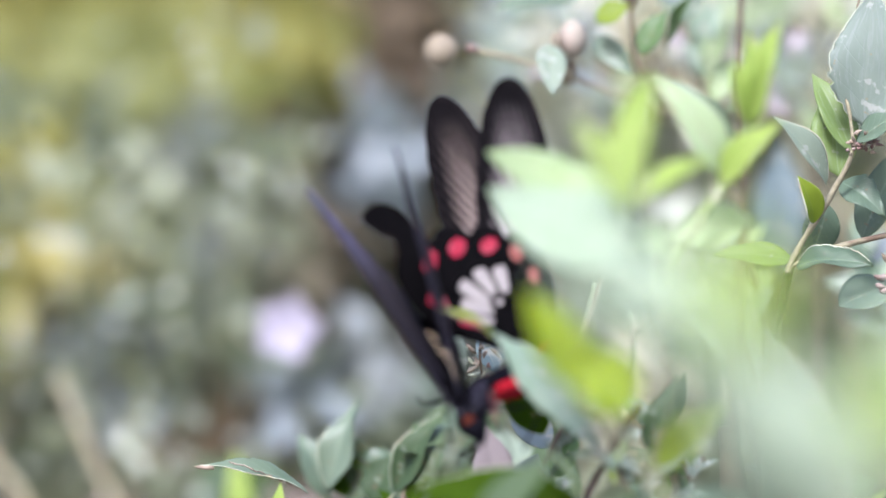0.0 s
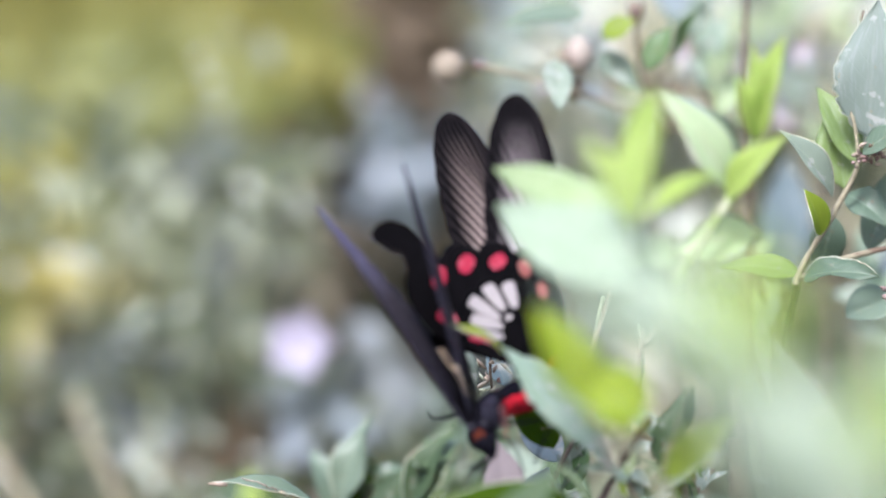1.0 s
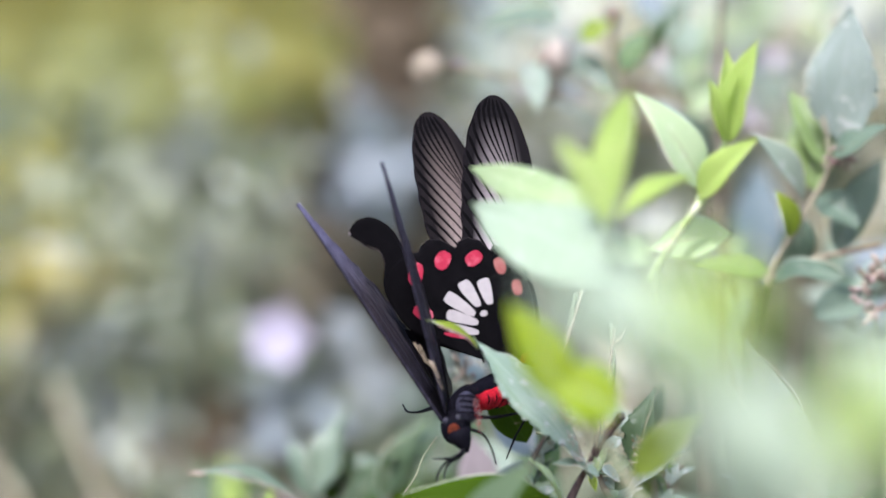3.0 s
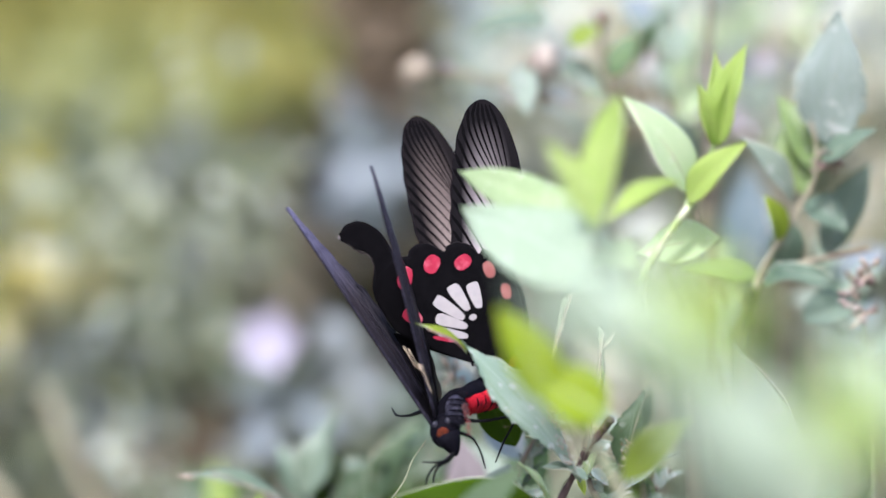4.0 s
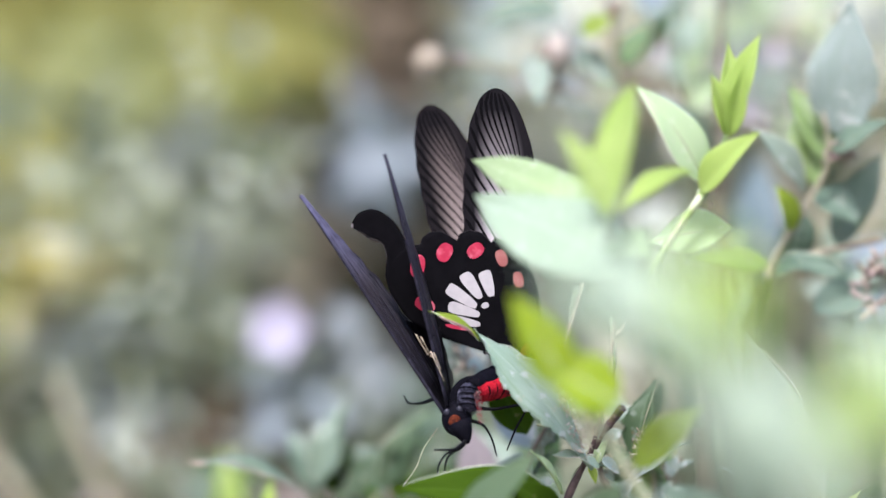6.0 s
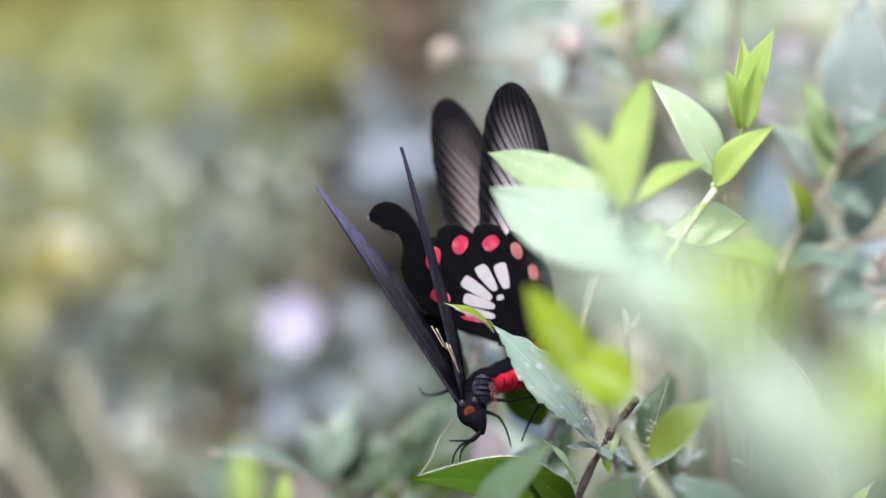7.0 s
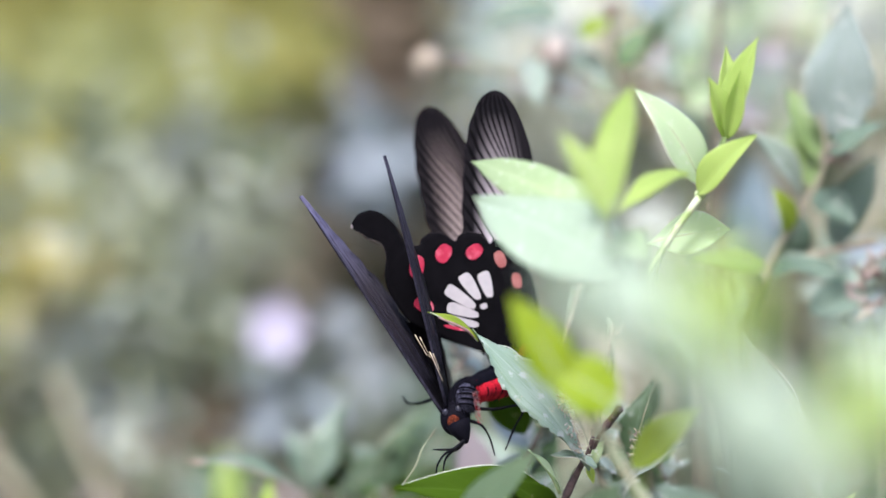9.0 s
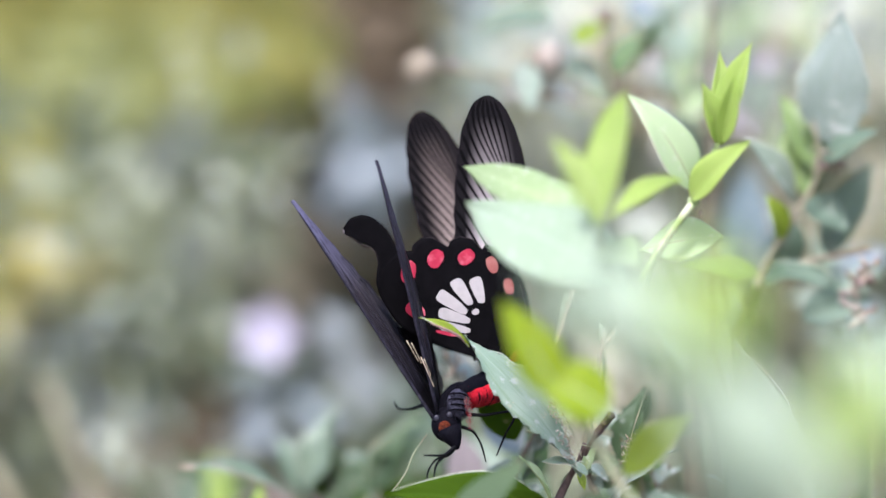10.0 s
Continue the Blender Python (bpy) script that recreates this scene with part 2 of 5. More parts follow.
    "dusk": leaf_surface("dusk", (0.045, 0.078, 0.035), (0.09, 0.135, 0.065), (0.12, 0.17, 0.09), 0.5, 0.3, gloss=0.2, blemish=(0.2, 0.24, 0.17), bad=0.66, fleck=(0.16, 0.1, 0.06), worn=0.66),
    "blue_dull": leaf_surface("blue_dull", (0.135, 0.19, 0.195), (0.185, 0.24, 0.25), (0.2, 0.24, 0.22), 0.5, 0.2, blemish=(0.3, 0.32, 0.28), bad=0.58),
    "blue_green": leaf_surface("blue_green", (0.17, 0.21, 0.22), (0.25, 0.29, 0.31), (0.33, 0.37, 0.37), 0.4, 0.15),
    "far_grey": leaf_surface("far_grey", (0.09, 0.112, 0.098), (0.26, 0.285, 0.255), (0.3, 0.4, 0.2), 0.45, 0.3, island=True, gloss=0.45),
    "far_olive": leaf_surface("far_olive", (0.15, 0.175, 0.055), (0.36, 0.38, 0.16), (0.3, 0.4, 0.2), 0.6, 0.4, island=True, gloss=0.3),
    "far_yellow": leaf_surface("far_yellow", (0.18, 0.185, 0.05), (0.37, 0.355, 0.12), (0.3, 0.4, 0.2), 0.8, 0.45, island=True, gloss=0.15),
    "far_green": leaf_surface("far_green", (0.06, 0.085, 0.045), (0.19, 0.22, 0.14), (0.3, 0.4, 0.2), 0.45, 0.3, island=True, gloss=0.45),
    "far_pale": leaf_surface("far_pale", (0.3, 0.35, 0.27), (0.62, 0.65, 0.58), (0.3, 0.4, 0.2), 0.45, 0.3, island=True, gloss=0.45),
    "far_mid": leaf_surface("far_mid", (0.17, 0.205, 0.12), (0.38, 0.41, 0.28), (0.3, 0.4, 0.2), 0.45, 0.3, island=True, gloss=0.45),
    # sky reflections on far leaves are put into the next two blue-grey colours
    "far_sky_sheen": leaf_surface("far_sky_sheen", (0.115, 0.14, 0.14), (0.33, 0.36, 0.365), (0.3, 0.4, 0.2), 0.42, 0.3, island=True, gloss=0.5),
    "sky_sheen_pale": leaf_surface("sky_sheen_pale", (0.24, 0.285, 0.31), (0.35, 0.4, 0.43), (0.3, 0.4, 0.4), 0.45, 0.3, island=True, gloss=0.45),
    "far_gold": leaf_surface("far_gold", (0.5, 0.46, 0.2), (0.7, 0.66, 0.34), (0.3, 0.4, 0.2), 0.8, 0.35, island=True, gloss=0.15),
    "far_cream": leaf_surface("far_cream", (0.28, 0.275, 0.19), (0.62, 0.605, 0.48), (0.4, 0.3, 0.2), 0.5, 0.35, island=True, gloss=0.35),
    "dead_leaf": leaf_surface("dead_leaf", (0.3, 0.23, 0.2), (0.52, 0.44, 0.42), (0.4, 0.3, 0.2), 0.8, 0.2, island=True, gloss=0.15),
    "mauve_far": leaf_surface("mauve_far", (0.34, 0.29, 0.32), (0.5, 0.45, 0.48), (0.4, 0.3, 0.2), 0.6, 0.3, island=True, gloss=0.3),
    "far_tan": leaf_surface("far_tan", (0.12, 0.105, 0.072), (0.22, 0.19, 0.135), (0.4, 0.3, 0.2), 0.8, 0.2, island=True, gloss=0.15),
    "far_brown": leaf_surface("far_brown", (0.06, 0.047, 0.028), (0.17, 0.13, 0.083), (0.4, 0.3, 0.2), 0.8, 0.2, island=True, gloss=0.15),
    "wing_black": surface("wing_black", (0.0018, 0.0016, 0.002), (0.0034, 0.003, 0.0036), 0.85, 500.0, None, 60.0, 0.03, gloss=0.04),
    # darker copy with a weaker painted sheen, for the second raised wing
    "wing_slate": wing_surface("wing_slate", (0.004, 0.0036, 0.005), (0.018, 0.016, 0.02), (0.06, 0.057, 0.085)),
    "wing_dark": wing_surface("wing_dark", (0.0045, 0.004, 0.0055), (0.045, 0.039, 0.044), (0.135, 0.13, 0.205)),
    "vein_dark": surface("vein_dark", (0.005, 0.004, 0.005), (0.014, 0.011, 0.013), 0.8, 2500.0, None, 60.0, 0.2, gloss=0.06),
    "streak": leaf_surface("streak", (0.26, 0.225, 0.22), (0.4, 0.355, 0.345), (0.4, 0.36, 0.34), 0.6, 0.45, bad=0.9, glow=(0.5, 0.42, 0.36), island=True, gloss=0.1),
    "cream": surface("cream", (0.5, 0.38, 0.25), (0.66, 0.54, 0.4), 0.6, 1800.0, None, 250.0, 0.2),
    "white_scale": surface("white_scale", (0.3, 0.275, 0.27), (0.345, 0.315, 0.305), 0.7, 700.0, None, 250.0, 0.05),
    "red_scale": surface("red_scale", (0.23, 0.008, 0.025), (0.33, 0.02, 0.048), 0.75, 500.0, (0.42, 0.09, 0.12), 330.0, 0.08, gloss=0.2, cut=0.54),
    # red spots behind blurred leaves: the haze over them is put into the colour
    "red_scale_veiled": surface("red_scale_veiled", (0.2, 0.05, 0.045), (0.27, 0.11, 0.09), 0.65, 500.0, None, 300.0, 0.1, gloss=0.2),
    "fur_black": surface("fur_black", (0.001, 0.001, 0.002), (0.005, 0.0045, 0.008), 0.75, 3500.0, None, 300.0, 0.3, gloss=0.06),
    "fur_red": surface("fur_red", (0.34, 0.006, 0.014), (0.54, 0.016, 0.028), 0.7, 2500.0, (0.015, 0.005, 0.008), 520.0, 1.0, cut=0.5, gloss=0.08),
    "fur_pink": surface("fur_pink", (0.36, 0.12, 0.12), (0.56, 0.34, 0.33), 0.75, 2500.0, None, 500.0, 0.6, gloss=0.08),
    "fur_rust": surface("fur_rust", (0.035, 0.008, 0.004), (0.13, 0.026, 0.009), 0.75, 2500.0, (0.03, 0.015, 0.012), 500.0, 1.0, gloss=0.08),
    "eye": surface("eye", (0.012, 0.011, 0.017), (0.03, 0.029, 0.043), 0.45, 3000.0, None, 300.0, 0.2, gloss=0.3),
    "fur_grey": surface("fur_grey", (0.03, 0.029, 0.045), (0.1, 0.096, 0.14), 0.75, 2500.0, None, 500.0, 0.4, gloss=0.08),
    "leg": surface("leg", (0.002, 0.002, 0.0025), (0.007, 0.0065, 0.008), 0.6, 3000.0, None, 300.0, 0.3, gloss=0.1),
}


# ---- mesh helpers ----
def catmull(pts, n):
    """n points spread along a smooth curve through pts, which never swings past them."""
    pts = [Vector(p) for p in pts]
    ways = []
    for i, p in enumerate(pts):
        if 0 < i < len(pts) - 1:
            u, v = p - pts[i - 1], pts[i + 1] - p
            d = (u.normalized() + v.normalized()) / 2
            ways.append((d, u.length, v.length))
        else:
            d = (pts[1] - pts[0]) if i == 0 else (pts[-1] - pts[-2])
            ways.append((d.normalized(), d.length, d.length))
    out = []
    for i in range(n):
        f = i / (n - 1) * (len(pts) - 1)
        k = min(int(f), len(pts) - 2)
        f -= k
        span = (pts[k + 1] - pts[k]).length
        m0, m1 = ways[k][0] * span, ways[k + 1][0] * span
        out.append((2 * f ** 3 - 3 * f * f + 1) * pts[k] + (f ** 3 - 2 * f * f + f) * m0 + (3 * f * f - 2 * f ** 3) * pts[k + 1] + (f ** 3 - f * f) * m1)
    return out


def part(name, bm, material, parent, label="", m=None):
    """Links a bmesh as one mesh object under a thing or a part, at the world pose m."""
    me = bm
    if not isinstance(bm, bpy.types.Mesh):
        me = bpy.data.meshes.new(name)
        bm.to_mesh(me)
        bm.free()
        for p in me.polygons:
            p.use_smooth = True
    if material and not me.materials:
        me.materials.append(M[material])
    ob = new(name, me)
    ob.parent = parent
    base = Matrix.Identity(4)
    up = parent
    while up:
        base = up.matrix_basis @ base
        up = up.parent
    ob.matrix_basis = base.inverted() @ (m or Matrix.Identity(4))
    return tagged(ob, label)


def thing(name, at, label, category, group=""):
    ob = new(name)
    ob.empty_display_size = 0.01
    ob.matrix_basis = Matrix.Translation(at)
    return tagged(ob, label, category, group)


def tube(pts, radii, n=24, sides=8, knots=0.0, bm=None):
    """A round stem along pts, its radius going through radii (metres)."""
    bm = bm or bmesh.new()
    line = catmull(pts, n)
    rings = []
    ref = Vector((0.31, 0.83, 0.46))
    for i, p in enumerate(line):
        d = (line[min(i + 1, n - 1)] - line[max(i - 1, 0)]).normalized()
        a = d.cross(ref).normalized()
        b = d.cross(a)
        f = i / (n - 1) * (len(radii) - 1)
        k = min(int(f), len(radii) - 2)
        r = radii[k] + (radii[k + 1] - radii[k]) * (f - k)
        r *= 1 + knots * noise.noise(p * 400)
        rings.append([bm.verts.new(p + (a * math.cos(q) + b * math.sin(q)) * r) for q in (2 * math.pi * j / sides for j in range(sides))])
    for r0, r1 in zip(rings, rings[1:]):
        for j in range(sides):
            bm.faces.new((r0[j], r0[(j + 1) % sides], r1[(j + 1) % sides], r1[j]))
    bm.faces.new(rings[0][::-1])
    bm.faces.new(rings[-1])
    return bm


def lathe(a, b, profile, sides=20, bend=0.0, lump=0.0, seed=0.0):
    """A body round the axis from a to b: profile is (place 0..1, radius m)."""
    bm = bmesh.new()
    axis = b - a
    d = axis.normalized()
    u = d.cross(Vector((0.2, 1, 0.1))).normalized()
    v = d.cross(u)
    rings = []
    for s, r in profile:
        c = a + axis * s + u * bend * math.sin(math.pi * s)
        ring = []
        for j in range(sides):
            q = 2 * math.pi * j / sides
            w = u * math.cos(q) + v * math.sin(q)
            rr = max(r, 2e-5) * (1 + lump * noise.noise(w * 3 + Vector((s * 9, seed, 0))))
            ring.append(bm.verts.new(c + w * rr))
        rings.append(ring)
    for r0, r1 in zip(rings, rings[1:]):
        for j in range(sides):
            bm.faces.new((r0[j], r0[(j + 1) % sides], r1[(j + 1) % sides], r1[j]))
    bm.faces.new(rings[0][::-1])
    bm.faces.new(rings[-1])
    bmesh.ops.recalc_face_normals(bm, faces=bm.faces)
    return bm


def ball(at, r, squash=(1, 1, 1), seg=16):
    bm = bmesh.new()
    bmesh.ops.create_uvsphere(bm, u_segments=seg, v_segments=seg // 2 + 2, radius=1.0)
    for v in bm.verts:
        v.co = Vector(at) + Vector([c * r * s for c, s in zip(v.co, squash)])
    return bm


def basis(origin, along, normal):
    x = along.normalized()
    z = (normal - x * normal.dot(x)).normalized()
    y = z.cross(x)
    m = Matrix((x, y, z)).transposed().to_4x4()
    m.translation = origin
    return m


def leaf_mesh(length, width, fold=0.2, arch=0.08, wave=0.02, blunt=0.0, ragged=0.0, seed=0, n=18, h=5):
    """A pointed oval blade with thickness: x along, y across, z its face."""
    bm = bmesh.new()
    uvl = bm.loops.layers.uv.new("UVMap")
    thick = 0.00016
    sheets = []
    for side in (1, -1):
        rows = []
        for i in range(n + 1):
            s = i / n
            prof = (math.sin(math.pi * s ** (0.78 + blunt)) ** 0.85) * (1 - 0.35 * s ** 6)
            w = width / 2 * max(prof, 0.02)
            row = []
            for j in range(-h, h + 1):
                t = j / h
                ww = w
                if ragged and abs(j) == h:
                    ww *= 1 - ragged * abs(noise.noise(Vector((s * 14 * n / 18, t * 3 + seed, 0.5))))
                y = ww * t
                z = fold * abs(y) + arch * length * 4 * s * (1 - s)
                z += wave * length * math.sin(9 * s + seed + 1.3 * t) * abs(t) - 0.25 * fold * y * y / max(width, 1e-4)
                z += side * thick / 2 * (1 if abs(j) < h else 0.4)
                row.append((bm.verts.new((length * s, y, z)), s, t))
            rows.append(row)
        sheets.append(rows)
        for r0, r1 in zip(rows, rows[1:]):
            for a in range(2 * h):
                q = (r0[a], r1[a], r1[a + 1], r0[a + 1])
                if side < 0:
                    q = q[::-1]
                fc = bm.faces.new([k[0] for k in q])
                for lp, k in zip(fc.loops, q):
                    lp[uvl].uv = (k[1], k[2] * 0.5 + 0.5)
    top, low = sheets
    edge_t = [r[0] for r in top] + [r[-1] for r in top[::-1]]
    edge_l = [r[0] for r in low] + [r[-1] for r in low[::-1]]
    for i in range(len(edge_t)):
        k = (i + 1) % len(edge_t)
        if edge_t[i] is edge_t[k]:
            continue
        try:
            fc = bm.faces.new((edge_t[k][0], edge_t[i][0], edge_l[i][0], edge_l[k][0]))
            for lp, q in zip(fc.loops, (edge_t[k], edge_t[i], edge_l[i], edge_l[k])):
                lp[uvl].uv = (q[1], q[2] * 0.5 + 0.5)
        except ValueError:
            pass
    return bm


def leaf(parent, base, tip, width, material, face=(0, -0.6, 0.8), fold=0.25, arch=0.06, wave=0.015, blunt=0.0, ragged=0.0, label="", rib=True, n=18, rim=0):
    """One leaf between two plan points; face is the way its upper side looks, width in mm."""
    a, b = mm(*base), mm(*tip)
    m = basis(a, b - a, Vector(face))
    length = (b - a).length
    seed = (base[0] * 1.7 + tip[2]) % 6.28
    blade = part("leaf", leaf_mesh(length, width * 0.001, fold, arch, wave, blunt, ragged, seed, n), material, parent, label, m)
    if rib and material in ("mint", "mint_light", "young_soft", "young", "worn", "lime"):
        pts = [Vector((length * s, 0, arch * length * 4 * s * (1 - s) - 0.0001)) for s in (0.0, 0.25, 0.5, 0.75, 0.97)]
        part("midrib", tube(pts, [0.0004, 0.00026, 0.0001], 14, 6), material if material.startswith("young") else "green_stem", blade, m=m)
    # pale rim: the lit edge of a leaf, put in as a tube
    if rim:
        pts = []
        for i in range(25):
            s = 0.03 + 0.94 * i / 24
            prof = (math.sin(math.pi * s ** (0.78 + blunt)) ** 0.85) * (1 - 0.35 * s ** 6)
            w = width * 0.0005 * prof * (1 - ragged * abs(noise.noise(Vector((s * 14 * n / 18, rim * 3 + seed, 0.5)))))
            z = fold * w + arch * length * 4 * s * (1 - s) + wave * length * math.sin(9 * s + seed + 1.3 * rim) - 0.25 * fold * w * w / (width * 0.001)
            pts.append(Vector((length * s, w * rim, z)))
        part("leaf_rim", tube(pts, [0.00008, 0.00013, 0.00008], 40, 5, 0.3), "pale_rim", blade, m=m)
    return blade


def stem(parent, pts, radii, material="green_stem", name="stem", n=24, knots=0.25):
    return part(name, tube([mm(*p) for p in pts], [r * 0.001 for r in radii], n, 8, knots), material, parent)


def foliage(count, centre, spread, size, seed, droop=0.2):
    """Many small leaves in one mesh, strewn in an uneven cloud (metres)."""
    rng = np.random.default_rng(seed)
    s = np.array([0.0, 0.18, 0.45, 0.75, 1.0])
    w = np.array([0.03, 0.2, 0.26, 0.16, 0.01])
    shape = np.concatenate([np.stack([s, -w, 0.3 * w], 1), np.stack([s, 0 * w, 0.12 * s * (1 - s) * 4 - 0.03], 1), np.stack([s, w, 0.3 * w], 1)])
    quads = [(i, i + 1, i + 6, i + 5) for i in range(4)] + [(i + 5, i + 6, i + 11, i + 10) for i in range(4)]
    pts, faces = [], []
    clumps = rng.normal(0, 0.42, (max(6, count // 14), 3))
    for k in range(count):
        c = clumps[rng.integers(len(clumps))] + rng.normal(0, 0.13, 3)
        c = np.clip(c, -1.15, 1.15) * spread + centre
        x = rng.normal(0, 1, 3)
        x[2] -= droop
        x /= np.linalg.norm(x)
        up = np.array([0.0, -0.3, 1.0]) + rng.normal(0, 0.55, 3)
        y = np.cross(up, x)
        y /= np.linalg.norm(y)
        z = np.cross(x, y)
        q = shape * size * rng.uniform(0.6, 1.25)
        pts.append(c + q[:, :1] * x + q[:, 1:2] * y + q[:, 2:] * z)
        faces += [tuple(15 * k + i for i in f) for f in quads]
    me = bpy.data.meshes.new("leaves")
    me.from_pydata(np.concatenate(pts).tolist(), [], faces)
    for p in me.polygons:
        p.use_smooth = True
    return me


# ---- ground and bank ----
def ground_sheet():
    bm = bmesh.new()
    xs = [-600, -60, -12] + [i * 0.5 for i in range(-12, 13)] + [12, 60, 600]
    ys = [-600, -60, -12] + [i * 0.25 for i in range(-16, 29)] + [12, 60, 600]

    def height(x, y):
        s = min(max((y - 2.0) / 1.4, 0), 1)
        return 1.9 * s * s * (3 - 2 * s) + 0.05 * noise.noise(Vector((x * 1.3, y * 1.3, 0)))

    grid = [[bm.verts.new((x, y, height(x, y))) for x in xs] for y in ys]
    for r0, r1 in zip(grid, grid[1:]):
        for i in range(len(xs) - 1):
            bm.faces.new((r0[i], r0[i + 1], r1[i + 1], r1[i]))
    return tagged(part("ground", bm, "soil", None), "bare brown earth rising to a bank behind", "ground", kind="structure")


ground_sheet()

# ---- butterflies ----
def grid_solid(fn, ns, nt, thick=0.00012, along=lambda f: f):
    """A thin sheet with two faces over fn(s, t) -> (point, normal)."""
    bm = bmesh.new()
    uvl = bm.loops.layers.uv.new("UVMap")
    sheets = []
    for side in (1, -1):
        rows = []
        for i in range(ns + 1):
            row = []
            for j in range(nt + 1):
                p, n = fn(along(i / ns), j / nt)
                rim = 0.2 if i in (0, ns) or j in (0, nt) else 1.0
                row.append(bm.verts.new(p + n * side * thick / 2 * rim))
            rows.append(row)
        sheets.append(rows)
        for i, (r0, r1) in enumerate(zip(rows, rows[1:])):
            for j in range(nt):
                q = ((r0[j], i, j), (r1[j], i + 1, j), (r1[j + 1], i + 1, j + 1), (r0[j + 1], i, j + 1))
                q = q if side > 0 else q[::-1]
                fc = bm.faces.new([k[0] for k in q])
                for lp, k in zip(fc.loops, q):
                    lp[uvl].uv = (along(k[1] / ns), k[2] / nt)
    a, b = sheets
    ring = lambda g: [r[0] for r in g] + g[-1][1:] + [r[-1] for r in g[-2::-1]] + g[0][-2:0:-1]
    ea, eb = ring(a), ring(b)
    for i in range(len(ea)):
        k = (i + 1) % len(ea)
        bm.faces.new((ea[i], ea[k], eb[k], eb[i]))
    bmesh.ops.recalc_face_normals(bm, faces=bm.faces)
    return bm


def forewing_shape(length, chord, camber=0.03, pleat=0.0, form="oval"):
    """fn(s, t): s from root to apex, t from the front edge to the hind edge of a long oval, pointed or wedge-shaped wing."""
    def fn(s, t):
        if form == "wedge":
            h = 0.03 + 0.97 * (1 - s) ** 0.9
        elif form == "pointed":
            h = min(1.0, 0.25 + s * 7) if s < 0.5 else 0.05 + 0.95 * ((1 - s) / 0.5) ** 1.1
        elif s < 0.58:
            h = 0.10 + 0.90 * math.sin(math.pi / 2 * s / 0.58) ** 0.95
        else:
            h = math.sqrt(max(0.0, 1 - ((s - 0.58) / 0.42) ** 2.1))
        h *= chord / 2 * (1 + (0.028 if form == "oval" else 0.08) * math.sin(s * 60) * max(0, t - 0.3))
        n = camber * chord * 4 * t * (1 - t) * math.sin(math.pi * min(1, s + 0.1))
        n += pleat * math.sin(t * 40) * min(1, s * 3) * t
        across = h * (1 - 2 * t) + 0.03 * length * math.sin(math.pi * s) if form == "oval" else -2 * h * t
        return Vector((length * s, across, n)), Vector((0, 0, 1))
    return fn


def strip(fn, line, width, lift=0.00016, n=10, flare=False):
    """A slender patch of scales lying on both faces of a wing along line(f) -> (s, t)."""
    bm = bmesh.new()
    for side in (1, -1):
        rows = []
        for i in range(n + 1):
            f = i / n
            s, t = line(f)
            s2, t2 = line(min(1, f + 0.02))
            s1, t1 = line(max(0, f - 0.02))
            p = fn(s, t)[0]
            d = (fn(s2, t2)[0] - fn(s1, t1)[0]).normalized()
            c = Vector((0, 0, 1)).cross(d)
            w = width * (0.35 + 0.65 * math.sin(math.pi * min(0.9, f * 0.75 + 0.12)))
            if flare:
                w = width * (0.08 + 0.92 * f) * (0.4 if i == n else 1.0)
            elif i in (0, n):
                w *= 0.4
            rows.append([bm.verts.new(p + c * w * k / 2 + Vector((0, 0, side * lift * (1 if k == 0 else 0.7)))) for k in (-1, 0, 1)])
        for r0, r1 in zip(rows, rows[1:]):
            for j in range(2):
                q = (r0[j], r1[j], r1[j + 1], r0[j + 1])
                bm.faces.new(q if side > 0 else q[::-1])
    return bm


